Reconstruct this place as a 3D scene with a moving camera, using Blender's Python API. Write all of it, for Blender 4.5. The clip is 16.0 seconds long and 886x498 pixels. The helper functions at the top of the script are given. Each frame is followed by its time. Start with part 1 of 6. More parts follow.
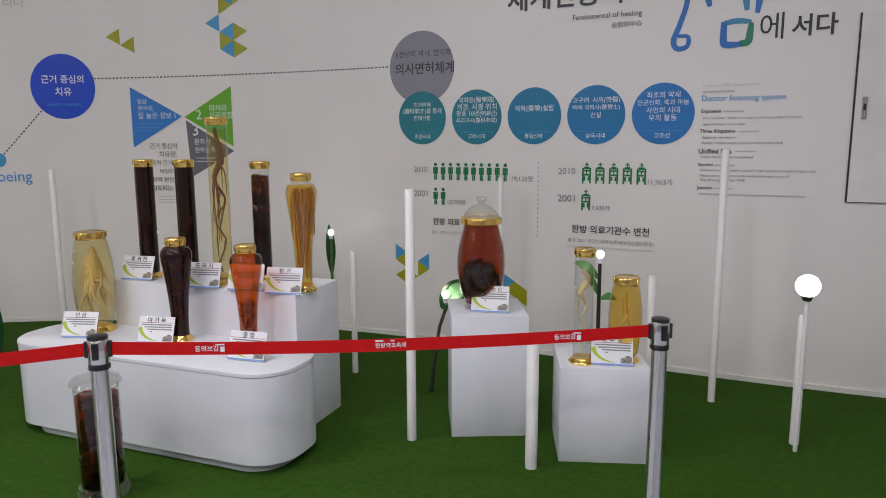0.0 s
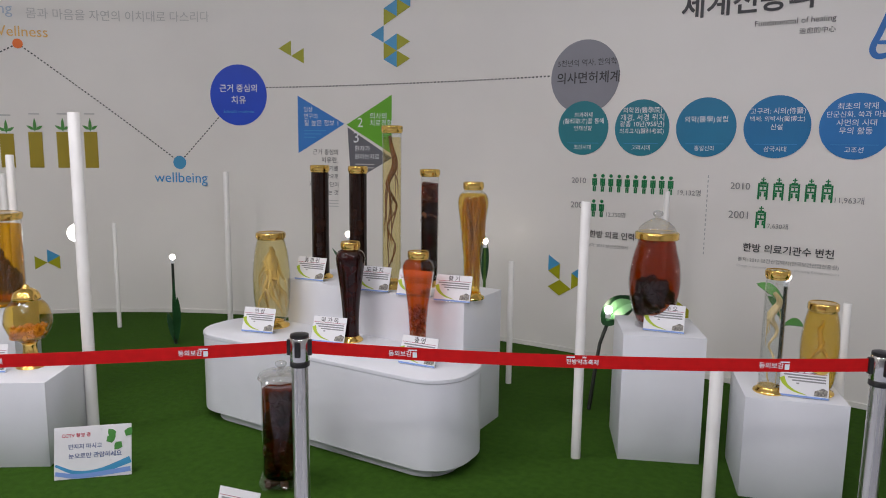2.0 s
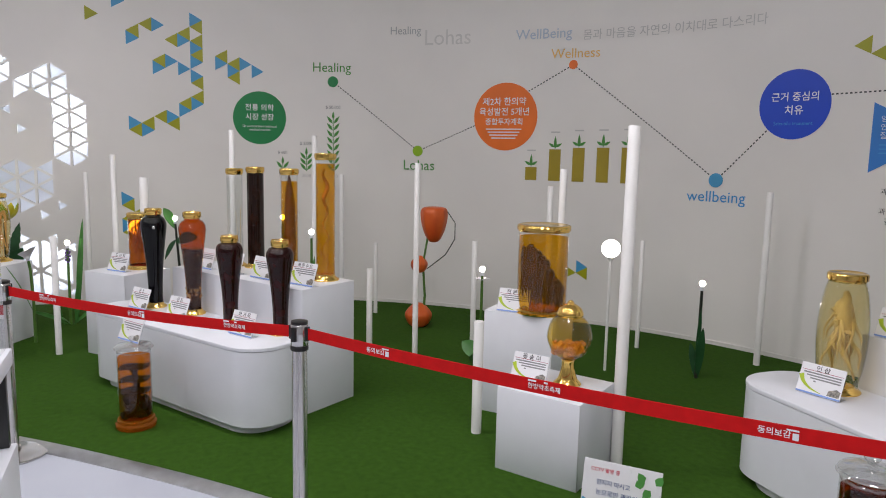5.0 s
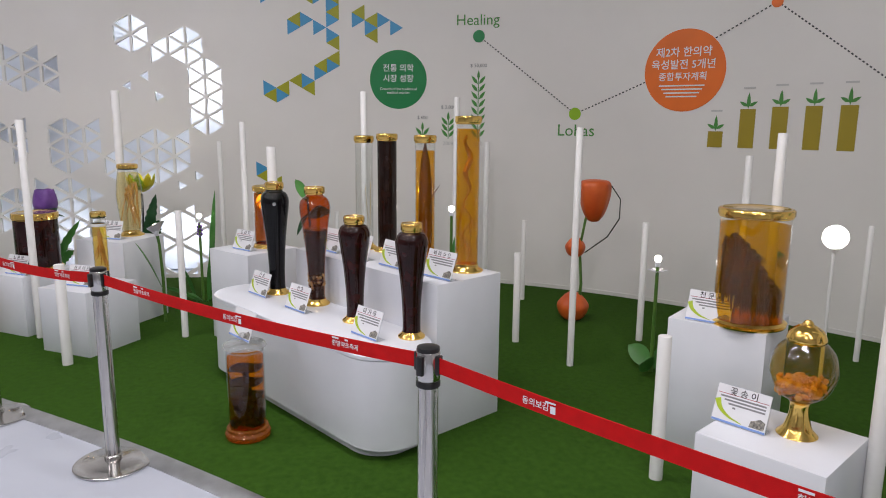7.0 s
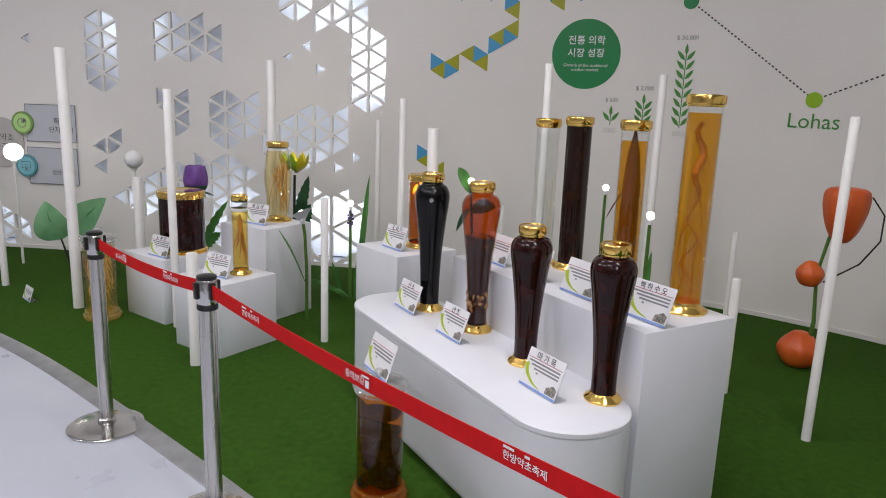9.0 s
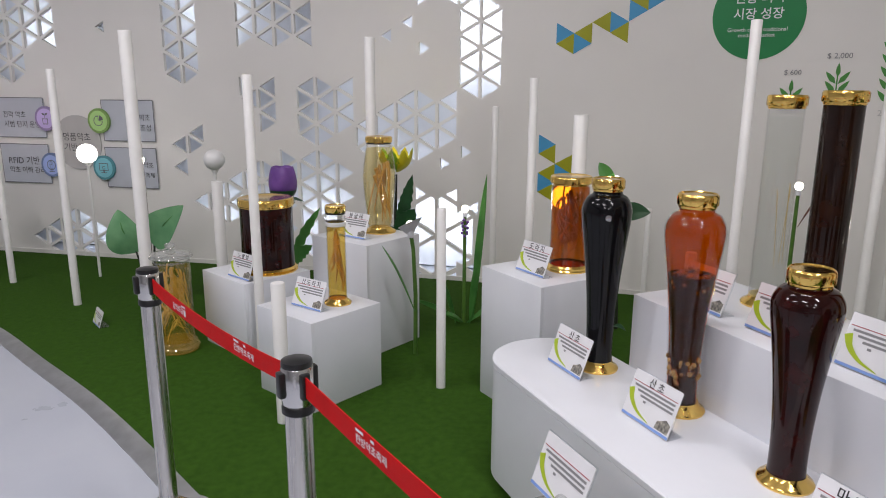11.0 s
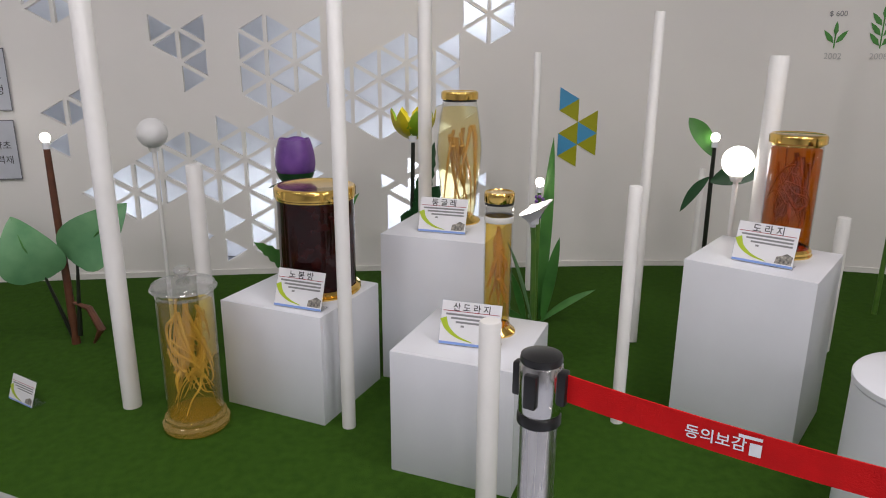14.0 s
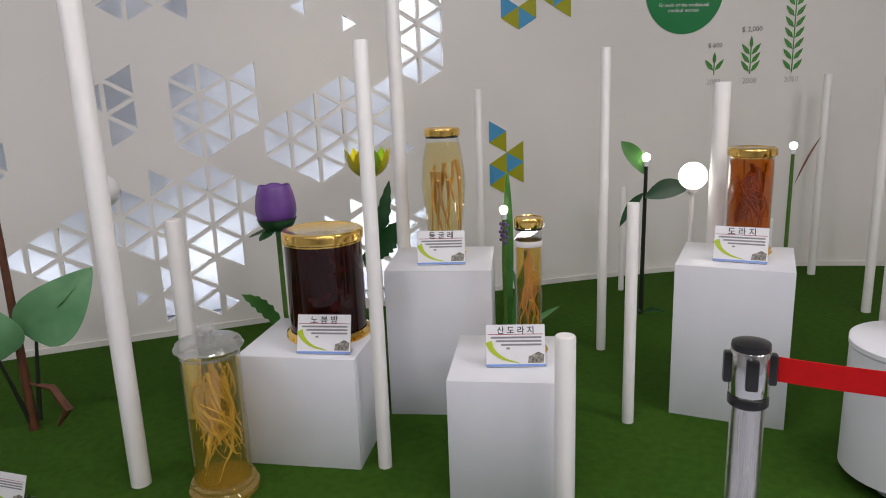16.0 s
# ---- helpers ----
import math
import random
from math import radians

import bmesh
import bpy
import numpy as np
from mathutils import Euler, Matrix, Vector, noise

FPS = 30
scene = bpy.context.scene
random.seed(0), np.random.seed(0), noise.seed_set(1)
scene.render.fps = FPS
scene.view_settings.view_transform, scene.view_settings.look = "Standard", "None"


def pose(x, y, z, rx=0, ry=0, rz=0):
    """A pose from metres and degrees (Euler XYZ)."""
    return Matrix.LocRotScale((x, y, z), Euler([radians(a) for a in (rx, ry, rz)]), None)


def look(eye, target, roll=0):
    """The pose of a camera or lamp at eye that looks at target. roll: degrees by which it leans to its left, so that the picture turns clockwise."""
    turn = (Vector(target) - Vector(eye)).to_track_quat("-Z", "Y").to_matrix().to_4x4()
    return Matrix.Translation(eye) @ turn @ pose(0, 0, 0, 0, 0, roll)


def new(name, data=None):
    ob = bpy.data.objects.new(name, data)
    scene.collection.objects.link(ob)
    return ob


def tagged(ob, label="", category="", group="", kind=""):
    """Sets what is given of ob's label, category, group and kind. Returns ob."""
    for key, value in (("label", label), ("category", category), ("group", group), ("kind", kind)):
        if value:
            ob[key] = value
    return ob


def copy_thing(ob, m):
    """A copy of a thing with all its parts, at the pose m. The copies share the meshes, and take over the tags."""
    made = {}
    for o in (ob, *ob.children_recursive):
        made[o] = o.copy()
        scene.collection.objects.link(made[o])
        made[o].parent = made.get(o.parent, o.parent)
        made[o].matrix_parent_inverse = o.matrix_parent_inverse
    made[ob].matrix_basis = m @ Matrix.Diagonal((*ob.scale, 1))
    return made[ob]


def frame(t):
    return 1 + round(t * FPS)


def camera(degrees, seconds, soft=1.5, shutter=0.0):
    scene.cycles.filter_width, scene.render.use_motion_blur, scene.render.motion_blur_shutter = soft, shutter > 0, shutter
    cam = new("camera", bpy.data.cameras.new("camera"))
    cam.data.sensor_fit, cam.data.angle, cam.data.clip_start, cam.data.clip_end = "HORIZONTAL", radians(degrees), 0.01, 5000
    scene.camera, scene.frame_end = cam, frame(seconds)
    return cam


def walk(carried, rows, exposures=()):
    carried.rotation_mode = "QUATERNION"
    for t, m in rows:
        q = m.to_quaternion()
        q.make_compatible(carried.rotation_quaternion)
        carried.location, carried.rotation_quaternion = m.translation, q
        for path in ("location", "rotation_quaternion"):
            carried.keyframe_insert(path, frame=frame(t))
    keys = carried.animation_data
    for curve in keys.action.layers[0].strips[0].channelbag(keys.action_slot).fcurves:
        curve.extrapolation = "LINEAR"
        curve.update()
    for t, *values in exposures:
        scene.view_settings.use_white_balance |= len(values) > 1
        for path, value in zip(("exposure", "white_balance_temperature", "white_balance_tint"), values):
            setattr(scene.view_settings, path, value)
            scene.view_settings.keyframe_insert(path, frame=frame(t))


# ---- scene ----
cam = camera(65.0, 16.0, soft=1.0)

PATH = [
    (0, (1.763, 0.829, 1.614), (1.163, 2.711, 1.302), -0.2),
    (0.5, (1.711, 0.819, 1.614), (1.054, 2.681, 1.293), -0.4),
    (1, (1.636, 0.819, 1.617), (0.866, 2.637, 1.3), 0.1),
    (1.5, (1.58, 0.793, 1.624), (0.73, 2.578, 1.322), 0.1),
    (2, (1.486, 0.759, 1.621), (0.573, 2.515, 1.331), 0.7),
    (2.5, (1.34, 0.728, 1.6), (0.278, 2.399, 1.318), -0.2),
    (3, (1.244, 0.752, 1.588), (-0.05, 2.25, 1.306), -0.2),
    (3.5, (1.153, 0.799, 1.603), (-0.321, 2.12, 1.316), 0.8),
    (4, (1.089, 0.869, 1.613), (-0.579, 1.936, 1.331), 1.4),
    (4.5, (1.022, 0.906, 1.619), (-0.759, 1.778, 1.358), 0.5),
    (5, (0.883, 0.92, 1.611), (-0.94, 1.699, 1.345), 1.2),
    (5.2, (0.833, 0.926, 1.619), (-1.002, 1.674, 1.344), 0.8),
    (7.3, (-0.068, 1.14, 1.585), (-1.999, 1.493, 1.204), 0.2),
    (7.5, (-0.126, 1.133, 1.591), (-2.058, 1.462, 1.196), -0.1),
    (8, (-0.402, 1.177, 1.579), (-2.356, 1.271, 1.164), 0.9),
    (8.5, (-0.618, 1.181, 1.581), (-2.573, 1.131, 1.16), -0.1),
    (8.7, (-0.732, 1.158, 1.566), (-2.688, 1.135, 1.151), 1.7),
    (10.8, (-1.811, 0.791, 1.521), (-3.74, 0.53, 1.064), -0.1),
    (11, (-1.881, 0.748, 1.509), (-3.807, 0.459, 1.055), 0.3),
    (11.5, (-2.123, 0.581, 1.517), (-4.003, 0.077, 1.059), -0.5),
    (12, (-2.3, 0.288, 1.476), (-4.2, -0.152, 1.033), 0.2),
    (12.5, (-2.443, -0.038, 1.483), (-4.355, -0.34, 0.98), -3.0),
    (13, (-2.715, -0.34, 1.431), (-4.646, -0.446, 0.921), -0.9),
    (13.5, (-2.826, -0.579, 1.416), (-4.751, -0.397, 0.903), 0.9),
    (14, (-2.927, -0.892, 1.402), (-4.812, -0.523, 0.846), 0.3),
    (14.5, (-3.09, -1.163, 1.392), (-4.975, -0.694, 0.913), -1.8),
    (15, (-3.108, -1.324, 1.393), (-4.974, -0.748, 0.961), -2.1),
    (15.5, (-3.066, -1.513, 1.405), (-4.878, -0.8, 0.95), -3.1),
    (16, (-3.044, -1.548, 1.409), (-4.817, -0.745, 0.951), -2.1),
]
walk(cam, [(t, look(eye, target, roll)) for t, eye, target, roll in PATH],
     [(0, 0.08, 6500, 10), (8, 0.05, 6520, 10), (11, -0.02, 6540, 10), (12.5, 0.0, 6680, 10), (14, -0.03, 6680, 10), (16, -0.05, 6680, 10)])

# ---- light ----
world = bpy.data.worlds.new("world")
scene.world = world
world.use_nodes = True
world.node_tree.nodes["Background"].inputs[0].default_value = (0.75, 0.8, 0.9, 1)
world.node_tree.nodes["Background"].inputs[1].default_value = 0.05

CEILING = 4.2


def area(name, m, sx, sy, power, color):
    lamp = bpy.data.lights.new(name, "AREA")
    lamp.shape, lamp.size, lamp.size_y, lamp.energy, lamp.color = "RECTANGLE", sx, sy, power, color
    ob = new(name, lamp)
    ob.matrix_world = m
    return tagged(ob, kind="structure")


LAMPS = [(3.4, 1.6, 15), (1.0, 2.0, 20), (-1.4, 2.2, 30), (-3.4, 1.0, 50), (-4.0, -1.2, 65), (-4.2, -3.9, 70), (2.0, -0.8, 10), (-0.8, -0.4, 35), (-1.8, -2.8, 55)]
WATTS = [33, 33, 33, 34, 27, 38, 33, 33, 33]
for (lx, ly, la), watts in zip(LAMPS, WATTS):
    area("ceiling_lamp_light", pose(lx, ly, CEILING - 0.09, 0, 0, la), 1.15, 0.28, watts, (1.0, 0.962, 0.988))


# ---- materials ----
def mat(name, color=(0.8, 0.8, 0.8), rough=0.5, metal=0.0, vary=0.0, scale=8.0, bump=0.0, bscale=120.0, emit=0.0, emit_color=None, coat=0.0, second=None, stretch=(1, 1, 1), spec=0.5):
    m = bpy.data.materials.new(name)
    m.use_nodes = True
    nt = m.node_tree
    b = nt.nodes["Principled BSDF"]
    b.inputs["Base Color"].default_value = (*color, 1)
    b.inputs["Roughness"].default_value = rough
    b.inputs["Metallic"].default_value = metal
    b.inputs["Coat Weight"].default_value = coat
    b.inputs["Specular IOR Level"].default_value = spec
    tc = nt.nodes.new("ShaderNodeTexCoord")
    mp = nt.nodes.new("ShaderNodeMapping")
    mp.inputs["Scale"].default_value = stretch
    nt.links.new(tc.outputs["Object"], mp.inputs[0])
    if vary or second:
        n1 = nt.nodes.new("ShaderNodeTexNoise")
        n1.inputs["Scale"].default_value = scale
        n1.inputs["Detail"].default_value = 6
        nt.links.new(mp.outputs[0], n1.inputs["Vector"])
        r = nt.nodes.new("ShaderNodeValToRGB")
        r.color_ramp.elements[0].position, r.color_ramp.elements[1].position = 0.3, 0.7
        c2 = second or tuple(min(1, c * (1 + vary)) for c in color)
        c1 = color if second else tuple(c * (1 - vary) for c in color)
        r.color_ramp.elements[0].color = (*c1, 1)
        r.color_ramp.elements[1].color = (*c2, 1)
        nt.links.new(n1.outputs["Fac"], r.inputs[0])
        nt.links.new(r.outputs[0], b.inputs["Base Color"])
        rr = nt.nodes.new("ShaderNodeMapRange")
        rr.inputs["To Min"].default_value = max(0.02, rough - 0.08)
        rr.inputs["To Max"].default_value = min(1, rough + 0.08)
        nt.links.new(n1.outputs["Fac"], rr.inputs["Value"])
        nt.links.new(rr.outputs[0], b.inputs["Roughness"])
    if bump:
        n2 = nt.nodes.new("ShaderNodeTexNoise")
        n2.inputs["Scale"].default_value = bscale
        n2.inputs["Detail"].default_value = 4
        nt.links.new(mp.outputs[0], n2.inputs["Vector"])
        bp = nt.nodes.new("ShaderNodeBump")
        bp.inputs["Strength"].default_value = bump
        bp.inputs["Distance"].default_value = 0.004
        nt.links.new(n2.outputs["Fac"], bp.inputs["Height"])
        nt.links.new(bp.outputs[0], b.inputs["Normal"])
    if emit:
        b.inputs["Emission Color"].default_value = (*(emit_color or color), 1)
        b.inputs["Emission Strength"].default_value = emit
    return m


def clear(name, tint, gloss=0.03, sheen=0.018, edge=0.3, second=None, scale=10.0, cloud=0.0, haze=(0.8, 0.8, 0.8)):
    """Thin clear or tinted wall of glass or liquid: a tinted see-through with a sheen that grows at grazing angles."""
    m = bpy.data.materials.new(name)
    m.use_nodes = True
    nt = m.node_tree
    nt.nodes.clear()
    out = nt.nodes.new("ShaderNodeOutputMaterial")
    tr = nt.nodes.new("ShaderNodeBsdfTransparent")
    tr.inputs[0].default_value = (*tint, 1)
    gl = nt.nodes.new("ShaderNodeBsdfGlossy")
    gl.inputs["Roughness"].default_value = gloss
    lw = nt.nodes.new("ShaderNodeLayerWeight")
    lw.inputs["Blend"].default_value = 0.5
    pw = nt.nodes.new("ShaderNodeMath")
    pw.operation, pw.inputs[1].default_value = "POWER", 4.0
    fr = nt.nodes.new("ShaderNodeMath")
    fr.operation, fr.inputs[1].default_value, fr.inputs[2].default_value = "MULTIPLY_ADD", edge, sheen
    nt.links.new(lw.outputs["Facing"], pw.inputs[0])
    nt.links.new(pw.outputs[0], fr.inputs[0])
    mx = nt.nodes.new("ShaderNodeMixShader")
    nt.links.new(fr.outputs[0], mx.inputs[0])
    nt.links.new(tr.outputs[0], mx.inputs[1])
    nt.links.new(gl.outputs[0], mx.inputs[2])
    if cloud:
        tl = nt.nodes.new("ShaderNodeBsdfTranslucent")
        tl.inputs[0].default_value = (*haze, 1)
        df = nt.nodes.new("ShaderNodeBsdfDiffuse")
        df.inputs[0].default_value = (*haze, 1)
        both = nt.nodes.new("ShaderNodeMixShader")
        nt.links.new(tl.outputs[0], both.inputs[1])
        nt.links.new(df.outputs[0], both.inputs[2])
        cl = nt.nodes.new("ShaderNodeMixShader")
        cl.inputs[0].default_value = cloud
        nt.links.new(tr.outputs[0], cl.inputs[1])
        nt.links.new(both.outputs[0], cl.inputs[2])
        nt.links.new(cl.outputs[0], mx.inputs[1])
    if second:
        tc = nt.nodes.new("ShaderNodeTexCoord")
        n1 = nt.nodes.new("ShaderNodeTexNoise")
        n1.inputs["Scale"].default_value = scale
        n1.inputs["Detail"].default_value = 5
        r = nt.nodes.new("ShaderNodeValToRGB")
        r.color_ramp.elements[0].position, r.color_ramp.elements[1].position = 0.35, 0.65
        r.color_ramp.elements[0].color = (*tint, 1)
        r.color_ramp.elements[1].color = (*second, 1)
        nt.links.new(tc.outputs["Object"], n1.inputs["Vector"])
        nt.links.new(n1.outputs["Fac"], r.inputs[0])
        nt.links.new(r.outputs[0], tr.inputs[0])
    nt.links.new(mx.outputs[0], out.inputs[0])
    return m


WALL = mat("wall_paint", (0.81, 0.785, 0.755), 0.34, vary=0.05, scale=0.7, bump=0.06, bscale=45)
TRIM = mat("trim_paint", (0.76, 0.74, 0.71), 0.45, vary=0.05, scale=5)
CARPET = mat("carpet", (0.027, 0.072, 0.007), 0.95, second=(0.04, 0.1, 0.011), scale=26.0, bump=0.8, bscale=260, spec=0.08)
FLOOR = mat("floor_sheet", (0.45, 0.475, 0.545), 0.3, second=(0.49, 0.515, 0.58), scale=2.2, bump=0.05, bscale=30)
EDGE = mat("aluminium_edge", (0.55, 0.56, 0.58), 0.38, 1.0, vary=0.12, scale=12)
HALL = mat("hall_paint", (0.54, 0.54, 0.55), 0.6, vary=0.05, scale=1.5)
CEIL = mat("ceiling_paint", (0.72, 0.72, 0.71), 0.8, vary=0.03, scale=2)
WHITE = mat("white_lacquer", (0.75, 0.765, 0.81), 0.32, vary=0.025, scale=5, bump=0.03, bscale=60)
POLE = mat("white_tube", (0.82, 0.81, 0.79), 0.35, vary=0.03, scale=9)
CHROME = mat("chrome", (0.62, 0.61, 0.60), 0.16, 1.0, vary=0.05, scale=30, stretch=(1, 1, 0.1))
STEEL = mat("brushed_steel", (0.60, 0.58, 0.56), 0.27, 1.0, vary=0.1, scale=60, stretch=(1, 1, 0.03))
BLACK = mat("black_plastic", (0.012, 0.012, 0.013), 0.3)
RED = mat("red_belt", (0.56, 0.008, 0.009), 0.7, vary=0.08, scale=30, bump=0.25, bscale=500, spec=0.15)
GOLD = mat("gold_metal", (0.93, 0.62, 0.17), 0.14, 1.0, vary=0.08, scale=25)
GLASS = clear("clear_glass", (0.99, 0.992, 0.99), 0.02, 0.035, 0.6)
AMBER_GLASS = clear("amber_glass", (0.98, 0.55, 0.1), 0.04, 0.05, 0.5, cloud=0.3, haze=(0.85, 0.28, 0.02))
HONEY_GLASS = clear("honey_glass", (0.99, 0.88, 0.5), 0.04, 0.06, 0.6, cloud=0.3, haze=(0.9, 0.66, 0.24))
LIDGLASS = clear("pressed_glass", (0.9, 0.91, 0.905), 0.05, 0.12, 0.7, cloud=0.26)
ACRYL = clear("clear_acrylic", (0.95, 0.96, 0.97), 0.05)
PRINT = mat("print_white", (0.8, 0.8, 0.82), 0.3, vary=0.02, scale=20)
INK = mat("print_black", (0.02, 0.02, 0.025), 0.45)
BULB = mat("lit_bulb", (1, 0.93, 0.82), 0.3, emit=22, emit_color=(1, 0.9, 0.76))
GLOBE = mat("lit_globe", (0.95, 0.95, 0.93), 0.35, emit=5, emit_color=(1, 0.95, 0.88))
GLOBE_OFF = mat("opal_globe", (0.78, 0.78, 0.78), 0.3, vary=0.03)
TUBE_ON = mat("lit_panel", (1, 1, 1), 0.5, emit=5, emit_color=(1.0, 0.93, 1.0))


# ---- mesh helpers ----
def obj(name, bm, material, parent=None, label="", smooth=False):
    me = bpy.data.meshes.new(name)
    bmesh.ops.recalc_face_normals(bm, faces=bm.faces)
    bm.to_mesh(me)
    bm.free()
    me.materials.append(material)
    if smooth:
        for p in me.polygons:
            p.use_smooth = True
        me.set_sharp_from_angle(angle=radians(40))
    ob = new(name, me)
    if parent:
        ob.parent = parent
    if label:
        ob["label"] = label
    return ob


def part(name, bm, material, parent, label="", smooth=True):
    return obj(name, bm, material, parent, label, smooth)


def thing(name, m, label, category, group=""):
    e = new(name)
    e.empty_display_size = 0.1
    e.matrix_world = m
    return tagged(e, label, category, group)


def box(x0, x1, y0, y1, z0, z1, bevel=0.0, seg=2):
    bm = bmesh.new()
    bmesh.ops.create_cube(bm, size=1)
    bmesh.ops.scale(bm, vec=(x1 - x0, y1 - y0, z1 - z0), verts=bm.verts)
    bmesh.ops.translate(bm, vec=((x0 + x1) / 2, (y0 + y1) / 2, (z0 + z1) / 2), verts=bm.verts)
    if bevel:
        bmesh.ops.bevel(bm, geom=bm.edges[:], offset=bevel, segments=seg, profile=0.5, affect="EDGES")
    return bm


def lathe(profile, n=32, bm=None, at=(0, 0, 0), oval=1.0):
    bm = bm or bmesh.new()
    rings = []
    for r, z in profile:
        if r < 1e-5:
            rings.append([bm.verts.new((at[0], at[1], at[2] + z))])
        else:
            rings.append([bm.verts.new((at[0] + r * math.cos(6.28318 * k / n), at[1] + oval * r * math.sin(6.28318 * k / n), at[2] + z)) for k in range(n)])
    for a, b in zip(rings, rings[1:]):
        for k in range(n):
            q = [a[k % len(a)], a[(k + 1) % len(a)], b[(k + 1) % len(b)], b[k % len(b)]]
            q = list(dict.fromkeys(q))
            if len(q) > 2:
                bm.faces.new(q)
    return bm


def sweep(points, radii, n=8, bm=None, flat=1.0):
    """A tapering tube through points."""
    bm = bm or bmesh.new()
    pts = [Vector(p) for p in points]
    rings = []
    ref = Vector((0.31, 0.77, 0.55)).normalized()
    for i, p in enumerate(pts):
        d = (pts[min(i + 1, len(pts) - 1)] - pts[max(i - 1, 0)]).normalized()
        u = d.cross(ref)
        u = (u if u.length > 0.05 else d.cross(Vector((1, 0, 0)))).normalized()
        v = d.cross(u)
        r = radii[i] if isinstance(radii, (list, tuple)) else radii
        rings.append([bm.verts.new(p + u * r * math.cos(6.28318 * k / n) + v * r * flat * math.sin(6.28318 * k / n)) for k in range(n)])
    for a, b in zip(rings, rings[1:]):
        for k in range(n):
            bm.faces.new((a[k], a[(k + 1) % n], b[(k + 1) % n], b[k]))
    bm.faces.new(rings[0][::-1])
    bm.faces.new(rings[-1])
    return bm


def curve_through(cp, n=12):
    p = np.array(cp, float)
    q = np.vstack([2 * p[0] - p[1], p, 2 * p[-1] - p[-2]])
    out = []
    for i in range(len(p) - 1):
        a, b, c, d = q[i:i + 4]
        for k in range(n):
            t = k / n
            out.append(0.5 * (2 * b + (c - a) * t + (2 * a - 5 * b + 4 * c - d) * t * t + (3 * b - a - 3 * c + d) * t ** 3))
    out.append(p[-1])
    return np.array(out)


# ---- the curved wall: its line on the floor, and places on it by arc length s and height z ----
WALL_LINE = [(6, 5.45), (4, 5.6), (2.6, 5.69), (1.2, 5.87), (-0.5, 6.08), (-2, 6.0), (-3.2, 5.7), (-4.2, 5.25), (-5.0, 4.66), (-5.8, 3.93), (-6.4, 3.15),
             (-6.85, 2.2), (-7.08, 1.2), (-7.22, 0), (-7.33, -1.2), (-7.42, -2.5), (-7.52, -4), (-7.62, -5.5), (-7.7, -7)]
W = curve_through(WALL_LINE)
S = np.r_[0, np.cumsum(np.linalg.norm(np.diff(W, axis=0), axis=1))]


def wall_at(s, z, off=0.0):
    """The place at arc length s and height z, off metres into the room."""
    i = int(min(max(np.searchsorted(S, s) - 1, 0), len(S) - 2))
    u = (s - S[i]) / (S[i + 1] - S[i])
    p = W[i] + u * (W[i + 1] - W[i])
    a, b = W[max(i - 1, 0)], W[min(i + 2, len(W) - 1)]
    d = (b - a) / np.linalg.norm(b - a)
    return Vector((p[0] - d[1] * off, p[1] + d[0] * off, z))


SPLIT = 16.1735


def wall_sheet(s0, s1, z0, z1, off0, off1, step=0.15):
    """A curved slab between two offsets."""
    bm = bmesh.new()
    n = max(2, int((s1 - s0) / step))
    rows = []
    for k in range(n + 1):
        s = s0 + (s1 - s0) * k / n
        rows.append([bm.verts.new(wall_at(s, z, o)) for z, o in ((z0, off0), (z1, off0), (z1, off1), (z0, off1))])
    for a, b in zip(rows, rows[1:]):
        for k in range(4):
            bm.faces.new((a[k], a[(k + 1) % 4], b[(k + 1) % 4], b[k]))
    bm.faces.new(rows[0])
    bm.faces.new(rows[-1][::-1])
    return bm


tagged(obj("wall_north", wall_sheet(0, SPLIT, 0, CEILING, 0, -0.12), WALL, smooth=True), "curved off-white painted exhibition wall", "wall", kind="structure")
tagged(obj("baseboard", wall_sheet(0, S[-1], 0.0, 0.035, 0.012, 0.0006), TRIM, smooth=True), "low white skirting strip along the curved wall", "baseboard", kind="structure")

# lattice of the western wall: triangles with upright sides
HOLES = set()
CW, TL, LZ0, HOLE = 0.1665, 0.192, -0.128, 0.8
CUT = "1:17-23 2:17-26 3:13-16,24-26 4:12-16,24-25 5:11-16,25-27 6:11-15,25-27 7:12-14 8:8-8,10-10,14-17 9:6-11,13-17 10:3-11,13-17,21-23 11:3-3,5-5,7-11,21-24 12:7-10,14-17,21-24 13:7-10,16-17,21-24 14:6-9 15:6-8 16:7-7,12-13,18-24 17:10-10,12-12,18-24 22:3-4 23:2-5 24:2-5,21-24 25:2-4,21-24 26:3-3,18-24 27:18-24 28:18-24 29:17-24 30:17-19"
for column in CUT.split():
    ci, runs = column.split(":")
    for run in runs.split(","):
        lo, hi = run.split("-")
        HOLES |= {(int(ci), k) for k in range(int(lo), int(hi) + 1)}
SMALL = {(5, 22), (6, 21), (4, 20), (3, 11), (2, 12), (12, 4), (21, 22), (9, 3)} - HOLES
BIG = (4, 5)
for hi, hk in [BIG]:
    HOLES -= {(hi + di, hk + dk) for di in (-2, -1, 0, 1) for dk in range(-4, 5)}
EXTRA_POLES = [(-3.01, 3.43, 1.54, 24), (-4.0, 3.95, 1.38, 24), (-6.15, -0.35, 1.8, 32), (-5.39, 0.9, 1.38, 36), (-4.98, 1.56, 1.78, 22), (-5.6, 2.37, 1.77, 26), (-6.73, 0.38, 1.38, 22)]


def lattice_point(i, k):
    """Node of the triangle lattice: column line i, half-step k."""
    return SPLIT + i * CW, LZ0 + k * TL / 2


